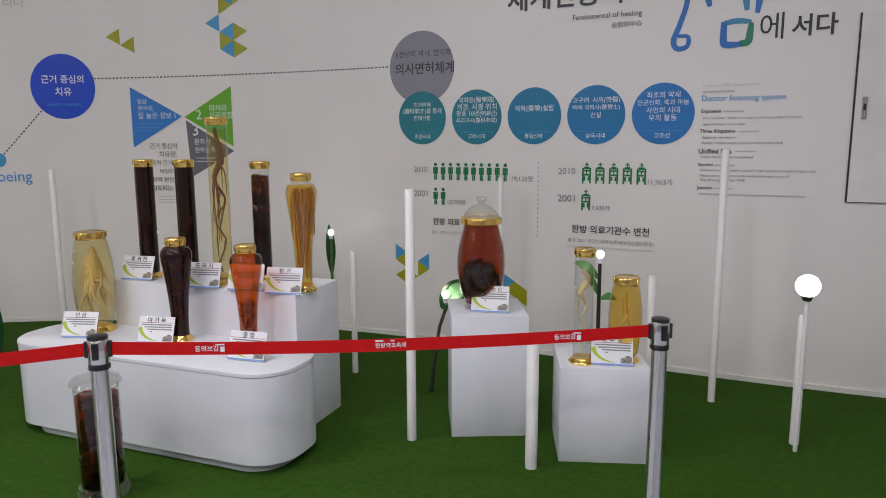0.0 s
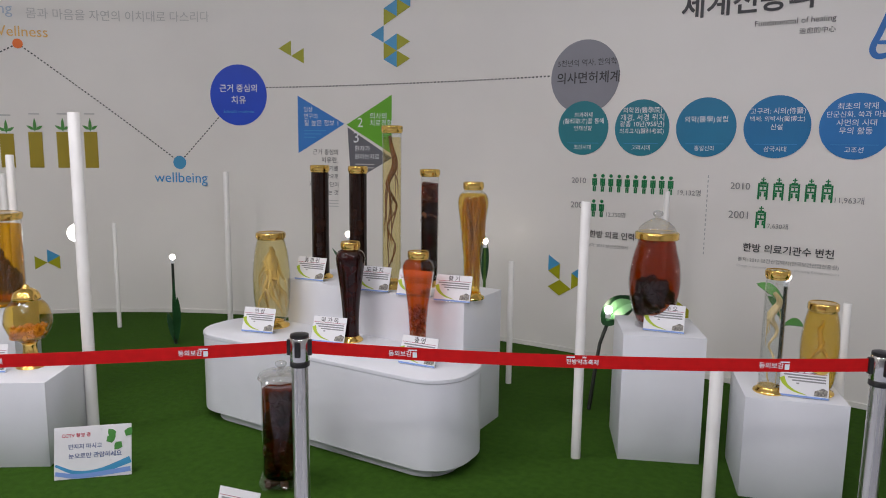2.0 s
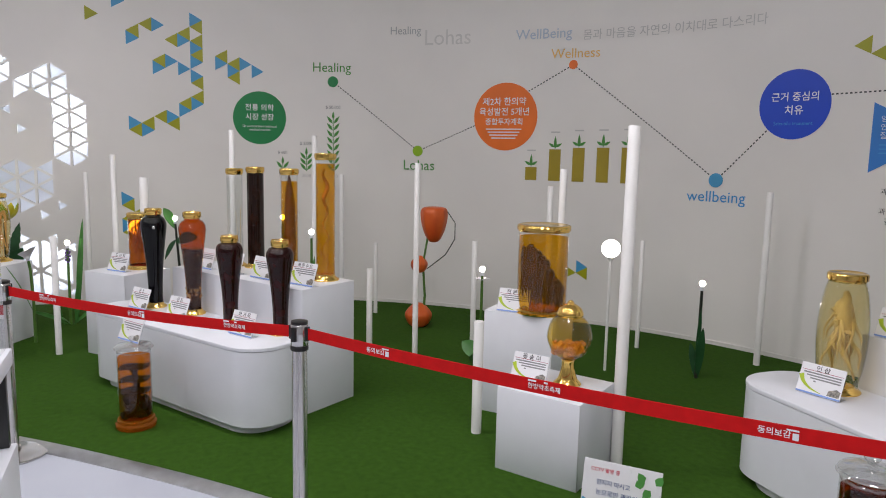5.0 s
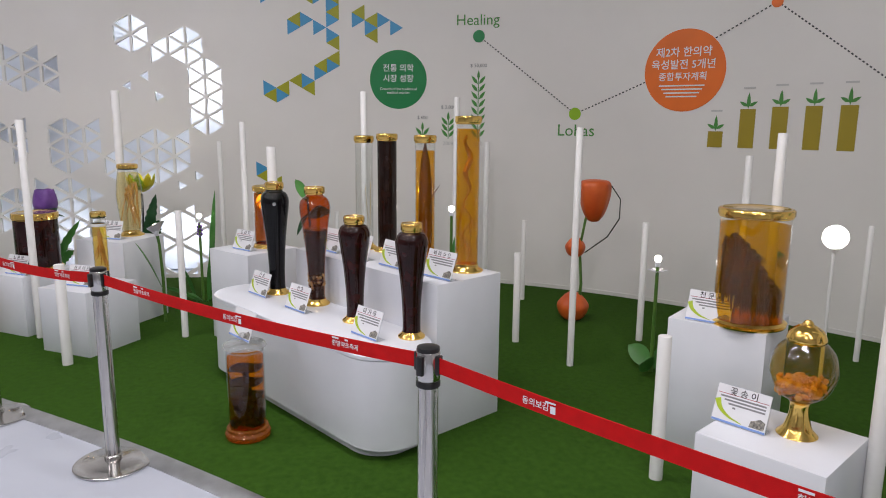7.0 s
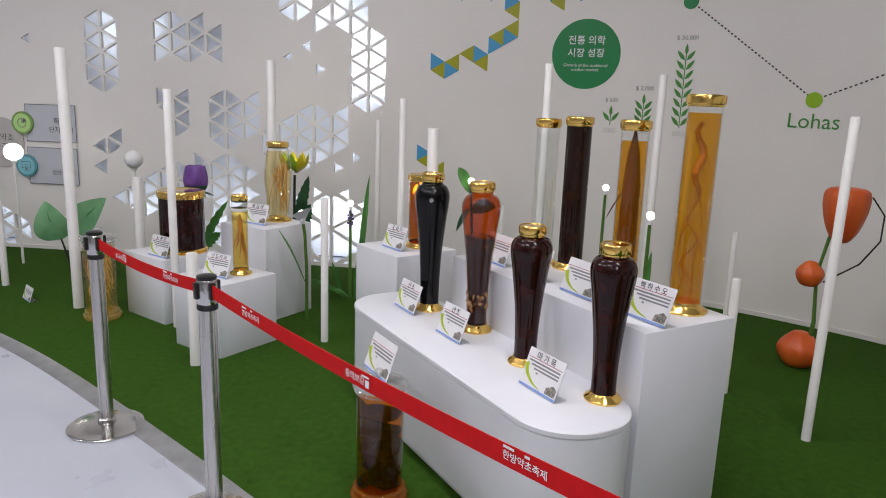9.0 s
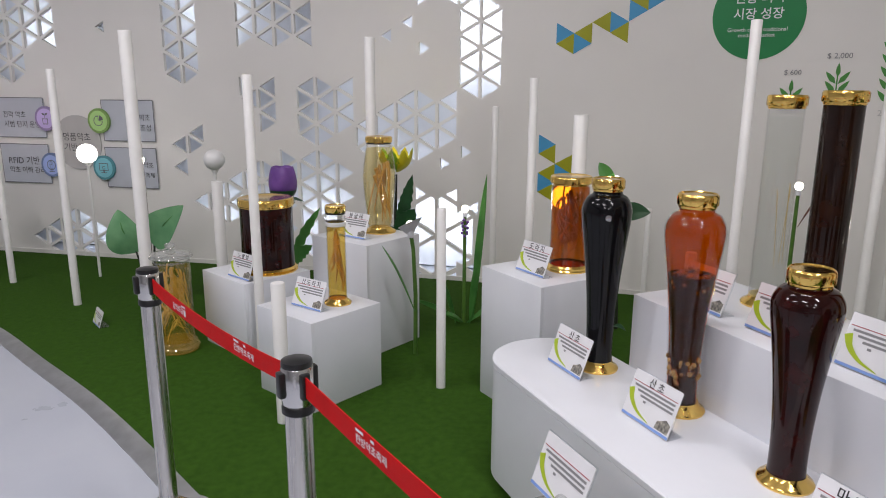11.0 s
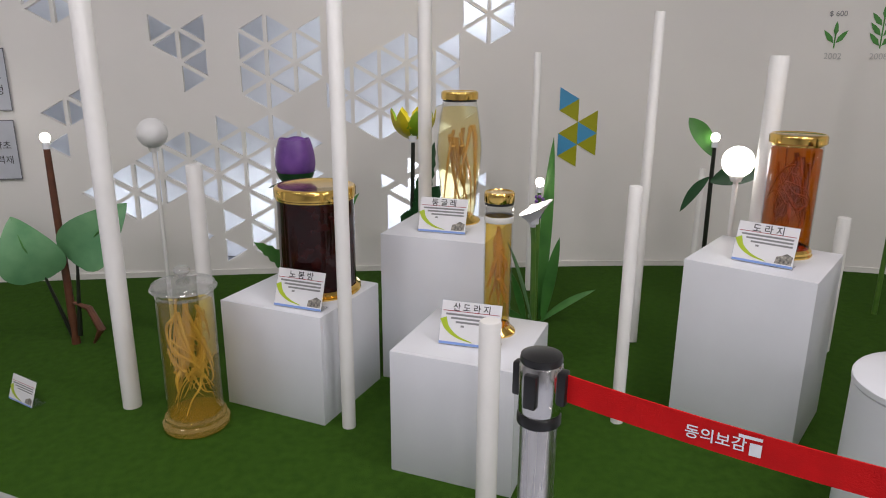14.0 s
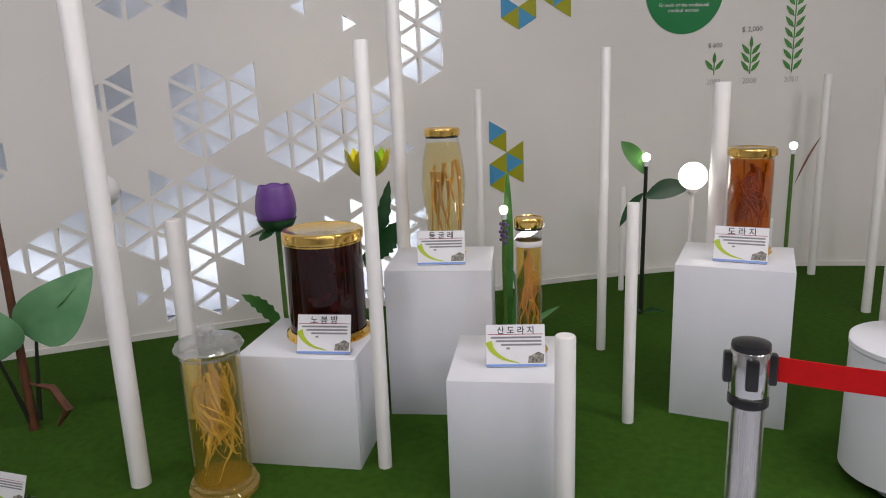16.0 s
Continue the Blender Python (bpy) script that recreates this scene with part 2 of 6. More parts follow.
def west_wall():
    verts, faces, index = [], [], {}

    def vert(s, z, o):
        key = (round(s, 4), round(z, 4), round(o, 4))
        if key not in index:
            index[key] = len(verts)
            verts.append(wall_at(s, z, o))
        return index[key]

    def in_big(i, c):
        di, dk = (i if i >= BIG[0] else 2 * BIG[0] - 1 - i) - BIG[0], abs(c - BIG[1])
        return di < 2 and dk <= (3 if di == 0 else 2)

    def pierce(pts, size, shift=(0, 0)):
        cs, cz = sum(p[0] for p in pts) / 3, sum(p[1] for p in pts) / 3
        inn = [(cs + shift[0] + (s - cs) * size, cz + shift[1] + (z - cz) * size) for s, z in pts]
        for a in range(3):
            b = (a + 1) % 3
            faces.append([vert(*pts[a], 0), vert(*pts[b], 0), vert(*inn[b], 0), vert(*inn[a], 0)])
            faces.append([vert(*inn[a], 0), vert(*inn[b], 0), vert(*inn[b], -0.035), vert(*inn[a], -0.035)])

    cols = int((S[-1] - SPLIT) / CW)
    top = int((CEILING + 0.2 - LZ0) / (TL / 2))
    for i in range(cols):
        for k in range(-2, top):
            if (i + k) % 2 == 0:
                t3 = [(i, k), (i, k + 2), (i + 1, k + 1)]
                key = (i, k + 1)
            else:
                t3 = [(i + 1, k), (i + 1, k + 2), (i, k + 1)]
                key = (i, k + 1)
            pts = [lattice_point(*q) for q in t3]
            if in_big(i, k + 1):
                continue
            if key not in HOLES and key not in SMALL:
                faces.append([vert(*p, 0) for p in pts])
                continue
            pierce(pts, HOLE if key in HOLES else 0.5)
    hs, hz = lattice_point(*BIG)
    for d in range(6):
        a, b = radians(90 + 60 * d), radians(150 + 60 * d)
        pts = [(hs, hz)] + [(hs + 2 * TL * math.cos(q), hz + 2 * TL * math.sin(q)) for q in (a, b)]
        cs, cz = sum(p[0] for p in pts) / 3, sum(p[1] for p in pts) / 3
        pierce(pts, 0.8, ((hs - cs) * 0.07, (hz - cz) * 0.07))
    me = bpy.data.meshes.new("wall_west")
    me.from_pydata(verts, [], faces)
    bm = bmesh.new()
    bm.from_mesh(me)
    return bm


tagged(obj("wall_west", west_wall(), WALL), "off-white wall panel pierced by clusters of triangular openings", "wall", kind="structure")
BACK = mat("lightbox_paint", (0.78, 0.8, 0.86), 0.6, vary=0.02)
tagged(obj("wall_behind", wall_sheet(SPLIT - 0.3, S[-1], 0, CEILING, -0.42, -0.5), BACK, smooth=True), "white back wall of the light box behind the pierced panel", "wall", kind="structure")

for bs, bz, bp in ((16.84, 0.45, 4.2), (16.6, 1.9, 4.2), (17.9, 0.35, 1.7), (18.9, 0.35, 1.4), (18.95, 2.15, 2.4), (20.6, 2.0, 2.2), (17.1, 2.5, 2.4), (17.6, 1.4, 0.5), (20.2, 0.3, 1.6)):
    eye = wall_at(bs, bz, -0.05)
    area("lightbox_lamp", look(eye, wall_at(bs, bz, -0.4)), 0.3, 0.3, bp, (0.86, 0.92, 1.0))

# hall closing walls, floor and ceiling
def plain(name, bm, m, label, category):
    return tagged(obj(name, bm, m), label, category, kind="structure")


plain("wall_east", box(5.9, 6.02, -8, 5.6, 0, CEILING), HALL, "plain painted hall wall", "wall")
plain("wall_south", box(-8.6, 6.02, -7.2, -7.05, 0, CEILING), HALL, "plain painted hall wall", "wall")
plain("wall_outer_west", box(-8.75, -8.6, -7.2, 6.8, 0, CEILING), HALL, "plain painted hall wall", "wall")
plain("wall_outer_north", box(-8.75, 6.02, 6.8, 6.95, 0, CEILING), HALL, "plain painted hall wall", "wall")
plain("ceiling", box(-8.75, 6.02, -7.2, 6.95, CEILING, CEILING + 0.1), CEIL, "plain white ceiling", "ceiling")
plain("floor", box(-8.75, 6.02, -7.2, 6.95, -0.2, -0.012), FLOOR, "pale grey-white sheet floor with soft sheen", "floor")

EDGE_LINE = [(-6.6, -5.6), (-6.25, -4.2), (-5.85, -3.2), (-5.6, -2.67), (-5.18, -2.04), (-4.64, -1.25), (-3.86, -0.28), (-3.16, 0.52), (-2.31, 1.34), (-1.3, 2.12), (-0.25, 2.8), (0.8, 3.32), (1.8, 3.68), (3.5, 4.05), (5.9, 4.4)]
EL = curve_through(EDGE_LINE, 8)


def carpet():
    bm = bmesh.new()
    n = len(EL)
    a = [bm.verts.new((x, y, 0)) for x, y in EL]
    b = []
    for k in range(n):
        s = S[-1] - 1.0 - (S[-1] - 1.1) * k / (n - 1)
        p = wall_at(s, 0, -0.01)
        b.append(bm.verts.new(p))
    for k in range(n - 1):
        bm.faces.new((a[k], a[k + 1], b[k + 1], b[k]))
    return bm


tagged(obj("ground_carpet", carpet(), CARPET), "short-pile grass-green carpet along the curved wall", "carpet", kind="structure")


def edge_strip():
    bm = bmesh.new()
    rows = []
    for k, p in enumerate(EL):
        d = EL[min(k + 1, len(EL) - 1)] - EL[max(k - 1, 0)]
        d = d / np.linalg.norm(d)
        out = np.array([d[1], -d[0]])
        prof = [(0.012, 0.0), (0.012, 0.007), (-0.03, 0.007), (-0.075, -0.008), (-0.078, -0.02)]
        rows.append([bm.verts.new((*(p + out * -o), z)) for o, z in prof])
    for a, b in zip(rows, rows[1:]):
        for k in range(4):
            bm.faces.new((a[k], a[k + 1], b[k + 1], b[k]))
    return bm


tagged(obj("edge_trim", edge_strip(), EDGE, smooth=True), "grey aluminium edging strip between carpet and floor", "trim", kind="structure")

for lx, ly, la in LAMPS:
    c = thing("ceiling_light", pose(lx, ly, CEILING, 0, 0, la), "white rectangular ceiling light, lit, fixed under the ceiling", "lamp", "ceiling lights")
    part("housing", box(-0.62, 0.62, -0.17, 0.17, -0.055, 0.0, 0.006), WHITE, c)
    part("diffuser", box(-0.58, 0.58, -0.14, 0.14, -0.063, -0.05, 0.004), TUBE_ON, c)


# ---- plinths, benches, poles, barrier ----
def place2(fl, fr, z=0.0):
    """Pose at the front-left corner, x along the front towards the front-right corner, y away from the visitor."""
    return pose(fl[0], fl[1], z, 0, 0, math.degrees(math.atan2(fr[1] - fl[1], fr[0] - fl[0])))


PLINTHS = {"A": ((0.71, 4.28), (1.10, 4.42), 0.675), "B": ((1.31, 4.16), (1.74, 4.26), 0.49), "C": ((-2.18, 2.55), (-1.79, 2.79), 0.44),
           "D": ((-2.95, 2.85), (-2.61, 3.14), 0.655), "E": ((-5.02, -0.66), (-4.79, -0.3), 0.445), "F": ((-5.73, -0.61), (-5.5, -0.22), 0.655),
           "G": ((-5.16, 0.45), (-4.82, 0.74), 0.66), "H": ((-5.617, -1.257), (-5.352, -0.877), 0.445)}
for key, (fl, fr, h) in PLINTHS.items():
    w = math.hypot(fr[0] - fl[0], fr[1] - fl[1])
    size = "tall" if h > 0.6 else "low"
    p = thing("display_plinth", place2(fl, fr), size + " square white lacquered display plinth on green carpet", "plinth", "display plinths")
    part("front_panel", box(0, w, 0, 0.018, 0.0, h, 0.0012), WHITE, p)
    part("body", box(0, w, 0.0182, 0.44, 0.0, h, 0.0012), WHITE, p)


def rounded(x0, x1, y0, y1, r, z0, z1, n=14, bevel=0.004):
    bm = bmesh.new()
    ring = []
    for cx, cy, a0 in ((x1 - r, y1 - r, 0), (x0 + r, y1 - r, 90), (x0 + r, y0 + r, 180), (x1 - r, y0 + r, 270)):
        for k in range(n + 1):
            a = radians(a0 + 90 * k / n)
            ring.append((cx + r * math.cos(a), cy + r * math.sin(a)))
    lo = [bm.verts.new((x, y, z0)) for x, y in ring]
    mid = [bm.verts.new((x, y, z1 - bevel)) for x, y in ring]
    cx, cy = (x0 + x1) / 2, (y0 + y1) / 2
    hi = [bm.verts.new((x - bevel * (1 if x > cx else -1), y - bevel * (1 if y > cy else -1), z1)) for x, y in ring]
    m = len(ring)
    for a, b in ((lo, mid), (mid, hi)):
        for k in range(m):
            bm.faces.new((a[k], a[(k + 1) % m], b[(k + 1) % m], b[k]))
    bm.faces.new(hi)
    bm.faces.new(lo[::-1])
    return bm


def bench(fl, fr, x0, x1, depth):
    """Two-step display bench: a square block behind, a lower round-ended box in front."""
    w = math.hypot(fr[0] - fl[0], fr[1] - fl[1])
    b = thing("display_bench", place2(fl, fr), "white two-step display bench with round-ended lower front", "display bench", "display benches")
    part("back_block", box(0, w, 0, 0.46, 0.0, 0.79, 0.003), WHITE, b)
    part("front_body", rounded(x0, w + x1, -depth, -0.002, 0.21, 0.055, 0.497), WHITE, b)
    part("front_top", rounded(x0 - 0.003, w + x1 + 0.003, -depth - 0.003, -0.002, 0.213, 0.5, 0.52), WHITE, b)
    part("recessed_base", rounded(x0 + 0.1, w + x1 - 0.07, -depth + 0.04, -0.004, 0.17, 0.0, 0.054), WHITE, b)
    return b


bench((-4.35, 1.07), (-3.23, 1.76), -0.37, 0.09, 0.45)
bench((-1.36, 4.12), (-0.095, 4.052), -0.33, 0.195, 0.5)

POLES = [(0.51, 4.19, 1.36, 25), (1.19, 4.055, 0.67, 30), (2.095, 5.26, 1.55, 22), (2.48, 4.74, 0.7, 24), (-0.25, 5.11, 0.86, 20), (-2.0, 3.185, 1.78, 32), (-2.635, 2.66, 0.67, 30),
         (-3.1, 5.375, 1.38, 25), (-3.84, 4.78, 0.93, 18), (-4.1, 2.825, 1.55, 22), (-4.65, 2.62, 0.66, 25), (-5.81, 3.04, 0.72, 20), (-4.52, 3.53, 0.88, 24), (-5.18, 0.245, 0.935, 24),
         (-5.9, 0.655, 1.56, 24), (-5.335, -0.785, 1.565, 26), (-5.655, -1.638, 1.81, 36), (-6.135, -2.495, 1.61, 26), (-4.69, -0.41, 0.665, 32), (-6.57, -3.36, 0.98, 24), (-6.14, -1.39, 0.9, 36),
         (-5.63, 1.52, 0.66, 30), (-6.32, 2.82, 1.39, 26), (-6.71, 1.44, 0.71, 18), (0.64, 5.72, 1.34, 20), (1.72, 4.79, 0.86, 20)]
POLES += EXTRA_POLES + [(-6.79, -4.23, 0.95, 25), (-7.1, -4.62, 0.95, 25)]
for px, py, ph, pr in POLES:
    r = pr / 1000
    p = lathe([(0, 0), (r, 0), (r, ph - 0.004), (r - 0.003, ph), (0, ph)], 20)
    o = obj("pole", p, POLE, smooth=True)
    o.matrix_world = pose(px, py, 0)
    tagged(o, ("tall" if ph > 1.1 else "short") + " white tubular pole standing on the green carpet", "pole", "white poles")

STANCHIONS = [(1.77, 3.58), (-0.145, 2.745), (-1.915, 1.48), (-3.245, 0.22), (-3.912, -0.535)]


def stanchion(x, y, turn):
    s = thing("stanchion", pose(x, y, -0.012, 0, 0, turn), "chrome barrier post with black cap and red belt cassette", "barrier post", "barrier posts")
    part("base", lathe([(0, 0), (0.17, 0), (0.175, 0.003), (0.175, 0.008), (0.168, 0.012), (0.164, 0.0115), (0.12, 0.02), (0.05, 0.03), (0, 0.031)], 40), CHROME, s)
    part("post", lathe([(0.04, 0.03), (0.04, 0.045), (0.031, 0.05), (0.031, 0.825), (0, 0.825)], 28), STEEL, s)
    part("collar", lathe([(0.034, 0.815), (0.037, 0.818), (0.037, 0.832), (0.034, 0.836)], 28), BLACK, s)
    head = part("head", lathe([(0.033, 0.836), (0.036, 0.84), (0.036, 0.922), (0.033, 0.926)], 28), CHROME, s)
    part("cap", lathe([(0.0335, 0.924), (0.0355, 0.93), (0.034, 0.938), (0.02, 0.942), (0, 0.943)], 28), BLACK, s)
    for a in (0, 90, 180, 270):
        bm = box(0.03, 0.047, -0.011, 0.011, 0.858, 0.918, 0.004)
        bmesh.ops.rotate(bm, cent=(0, 0, 0), matrix=Matrix.Rotation(radians(a), 3, "Z"), verts=bm.verts)
        part("belt_clip", bm, BLACK, head)
    return s


for k, (x, y) in enumerate(STANCHIONS):
    stanchion(x, y, (24, 28, 43, 45, 48)[k])


def belt_line(a, b, sag, n=24):
    a, b = Vector((*a, 0.877)), Vector((*b, 0.877))
    d = (b - a).normalized()
    a, b = a + d * 0.045, b - d * 0.045
    return [a.lerp(b, k / n) - Vector((0, 0, sag * 4 * (k / n) * (1 - k / n))) for k in range(n + 1)]


BELTS = []
for k in range(4):
    pts = belt_line(STANCHIONS[k], STANCHIONS[k + 1], 0.022)
    bm = bmesh.new()
    rows = []
    for q in pts:
        d = (pts[-1] - pts[0]).normalized()
        nrm = Vector((-d.y, d.x, 0)) * 0.0012
        rows.append([bm.verts.new(q + o + Vector((0, 0, h))) for o, h in ((nrm, -0.024), (nrm, 0.024), (-nrm, 0.024), (-nrm, -0.024))])
    for a, b in zip(rows, rows[1:]):
        for c in range(4):
            bm.faces.new((a[c], a[(c + 1) % 4], b[(c + 1) % 4], b[c]))
    o = tagged(obj("barrier_belt", bm, RED), "taut red woven barrier belt with white print", "barrier belt", "barrier belts")
    BELTS.append((pts, o))


# ---- graphics on the wall ----
def ink(name, c):
    return mat(name, c, 0.4, vary=0.04, scale=6)


K_GREY, K_DARK, K_PALE = ink("ink_grey", (0.25, 0.25, 0.26)), ink("ink_dark", (0.035, 0.035, 0.04)), ink("ink_pale", (0.56, 0.55, 0.54))
K_FAINT = ink("ink_faint", (0.64, 0.625, 0.6))
K_WHITE, K_BLUE, K_LBLUE = ink("ink_white", (0.8, 0.82, 0.85)), ink("ink_blue", (0.003, 0.06, 0.58)), ink("ink_light_blue", (0.05, 0.3, 0.65))
K_GREEN, K_LIME, K_ORANGE = ink("ink_green", (0.005, 0.22, 0.06)), ink("ink_lime", (0.28, 0.5, 0.01)), ink("ink_orange", (0.86, 0.17, 0.01))
K_AMBER, K_MIST, K_ASH = ink("ink_amber", (0.82, 0.5, 0.14)), ink("ink_pale_blue", (0.45, 0.54, 0.66)), ink("ink_ash", (0.4, 0.42, 0.42))
K_OLIVE, K_SKY, K_SLATE = ink("ink_olive", (0.36, 0.36, 0.005)), ink("ink_sky", (0.06, 0.32, 0.58)), ink("ink_slate", (0.25, 0.25, 0.29))
K_TRI_B, K_TRI_G, K_TRI_S = ink("ink_tri_blue", (0.03, 0.2, 0.6)), ink("ink_tri_green", (0.13, 0.42, 0.015)), ink("ink_tri_grey", (0.14, 0.14, 0.16))
K_PERSON, K_GOLD, K_LEAF = ink("ink_pictogram", (0.005, 0.19, 0.06)), ink("ink_coin", (0.36, 0.27, 0.015)), ink("ink_leaf", (0.07, 0.27, 0.05))


def on_wall(bm, s, z, off, slices=True):
    """Lays a flat drawing (x to the right, y up, metres) on the wall with its origin at s, z."""
    xs = [v.co.x for v in bm.verts]
    if slices and xs and max(xs) - min(xs) > 0.12:
        x = min(xs) + 0.06
        while x < max(xs):
            bmesh.ops.bisect_plane(bm, geom=bm.verts[:] + bm.edges[:] + bm.faces[:], plane_co=(x, 0, 0), plane_no=(1, 0, 0))
            x += 0.06
    for v in bm.verts:
        v.co = wall_at(s - v.co.x, z + v.co.y, off + v.co.z)
    return bm


def poly(*rings):
    bm = bmesh.new()
    for r in rings:
        bm.faces.new([bm.verts.new((x, y, 0)) for x, y in r])
    return bm


def disc(r, n=48):
    return poly([(r * math.cos(6.28318 * k / n), r * math.sin(6.28318 * k / n)) for k in range(n)])


def rect(x0, y0, x1, y1):
    return [(x0, y0), (x1, y0), (x1, y1), (x0, y1)]


TEXT = bpy.data.objects.new("text", bpy.data.curves.new("text", "FONT"))


def glyphs(text, width, bold=0.0):
    """The text as a flat mesh of that width, left end at x = 0, centred on y = 0."""
    c = TEXT.data
    c.body, c.resolution_u, c.offset = text, 3, bold
    me = bpy.data.meshes.new_from_object(TEXT)
    bm = bmesh.new()
    bm.from_mesh(me)
    bpy.data.meshes.remove(me)
    xs, ys = [v.co.x for v in bm.verts], [v.co.y for v in bm.verts]
    k = width / (max(xs) - min(xs))
    for v in bm.verts:
        v.co = ((v.co.x - min(xs)) * k, (v.co.y - (max(ys) + min(ys)) / 2) * k, v.co.z * k)
    return bm


def wall_text(text, s_left, s_right, z, m, parent=None, label="", bold=0.0, off=0.006):
    bm = on_wall(glyphs(text, s_left - s_right, bold), s_left, z, off, False)
    o = obj("lettering", bm, m, parent)
    if not parent:
        tagged(o, label or "printed lettering on the off-white curved wall", "lettering")
    return o


def bars(s_left, s_right, z, h, m, parent=None, name="text_line"):
    o = obj(name, on_wall(poly(rect(0, -h / 2, s_left - s_right, h / 2)), s_left, z, 0.006), m, parent)
    if not parent:
        tagged(o, "thin line of tiny printed text on the wall", "lettering")
    return o


def sticker(name, bm, s, z, m, label, off=0.004):
    return tagged(obj(name, on_wall(bm, s, z, off), m), label, "wall graphic")


def centred(text, s, z, width, m, parent, bold=0.0):
    return wall_text(text, s + width / 2, s - width / 2, z, m, parent, bold=bold)


c = sticker("info_circle", disc(0.275), 9.3, 2.073, K_BLUE, "blue vinyl circle with white Korean lettering on the wall")
centred("근거 중심의", 9.3, 2.135, 0.36, K_WHITE, c, 0.01)
centred("치유", 9.3, 2.03, 0.14, K_WHITE, c, 0.01)
centred("Scientific treatment", 9.3, 1.925, 0.3, K_LBLUE, c)
c = sticker("info_circle", disc(0.275), 6.1, 2.16, K_SLATE, "grey vinyl circle with dark Korean lettering on the wall", 0.0035)
centred("5천년의 역사, 한의학", 6.085, 2.265, 0.47, K_DARK, c)
centred("의사면허체계", 6.075, 2.155, 0.5, K_DARK, c, 0.01)
ERAS = [(6.097, (0.01, 0.2, 0.25), ["의과취재", "(醫科取才)를 통해", "인재선발"], "조선시대"), (5.64, (0.008, 0.2, 0.28), ["의학원(醫學院)", "개경, 서경 위치", "광종 10년(958년)", "의과고시(醫科考試)"], "고려시대"),
        (5.187, (0.008, 0.19, 0.36), ["의학(醫學)설립"], "통일신라"), (4.737, (0.008, 0.18, 0.42), ["고구려: 시의(侍醫)", "백제: 의박사(醫博士)", "신설"], "삼국시대"), (4.287, (0.015, 0.18, 0.5), ["최초의 약재", "단군신화, 쑥과 마늘", "샤먼의 시대", "무의 활동"], "고조선")]
for s, col, lines, era in ERAS:
    c = sticker("era_circle", disc(0.203), s, 1.778, ink("ink_era", col), "blue-green vinyl circle with small white Korean lettering", 0.005)
    c["group"] = "era circles"
    for k, line in enumerate(lines):
        centred(line, s, 1.83 + (len(lines) - 1) * 0.024 - k * 0.05, min(0.33, 0.036 * len(line)), K_WHITE, c)
    obj("rule", on_wall(poly(rect(-0.13, -0.0015, 0.13, 0.0015)), s, 1.665, 0.0075), K_LBLUE, c)
    centred(era, s, 1.635, 0.034 * len(era), K_WHITE, c)


def shape(name, pts, m, label, off=0.004):
    s0, z0 = pts[0]
    return sticker(name, poly([(s0 - s, z - z0) for s, z in pts]), s0, z0, m, label, off)


t = shape("info_triangle", [(8.725, 2.066), (8.725, 1.551), (8.27, 1.817)], K_TRI_B, "blue vinyl triangle with pale Korean lettering")
wall_text("임상", 8.665, 8.58, 1.945, K_WHITE, t)
wall_text("연구의", 8.665, 8.535, 1.885, K_WHITE, t)
wall_text("질 높은 정보 1", 8.665, 8.33, 1.825, K_WHITE, t)
for k in range(3):
    bars(8.665, 8.45 + 0.05 * k, 1.755 - 0.03 * k, 0.008, K_LBLUE, t)
t = shape("info_triangle", [(8.25, 1.81), (7.81, 2.066), (7.81, 1.558)], K_TRI_G, "green vinyl triangle with pale Korean lettering")
wall_text("2", 8.14, 8.09, 1.83, K_WHITE, t)
wall_text("의사의", 8.02, 7.86, 1.885, K_WHITE, t)
wall_text("치료경험", 8.02, 7.81, 1.825, K_WHITE, t)
t = shape("info_triangle", [(8.24, 1.785), (7.805, 1.52), (8.21, 1.295)], K_TRI_S, "grey vinyl triangle with pale Korean lettering")
wall_text("3", 8.18, 8.13, 1.70, K_WHITE, t)
wall_text("환자가", 8.17, 8.02, 1.6, K_WHITE, t)
wall_text("원하는치료", 8.17, 7.93, 1.53, K_WHITE, t)
for k in range(2):
    bars(8.165, 7.98, 1.46 - 0.03 * k, 0.008, K_PALE, t)
for k, line in enumerate(["근거 중심의", "치유란,", "과학적 근거를", "바탕으로", "과학적 판단이", "검토되는 것"]):
    w = 0.041 * len(line)
    wall_text(line, 8.335 + w, 8.335, 1.565 - 0.073 * k, K_DARK)
for k in range(3):
    bars(8.53, 8.335, 1.125 - 0.026 * k, 0.008, K_PALE)
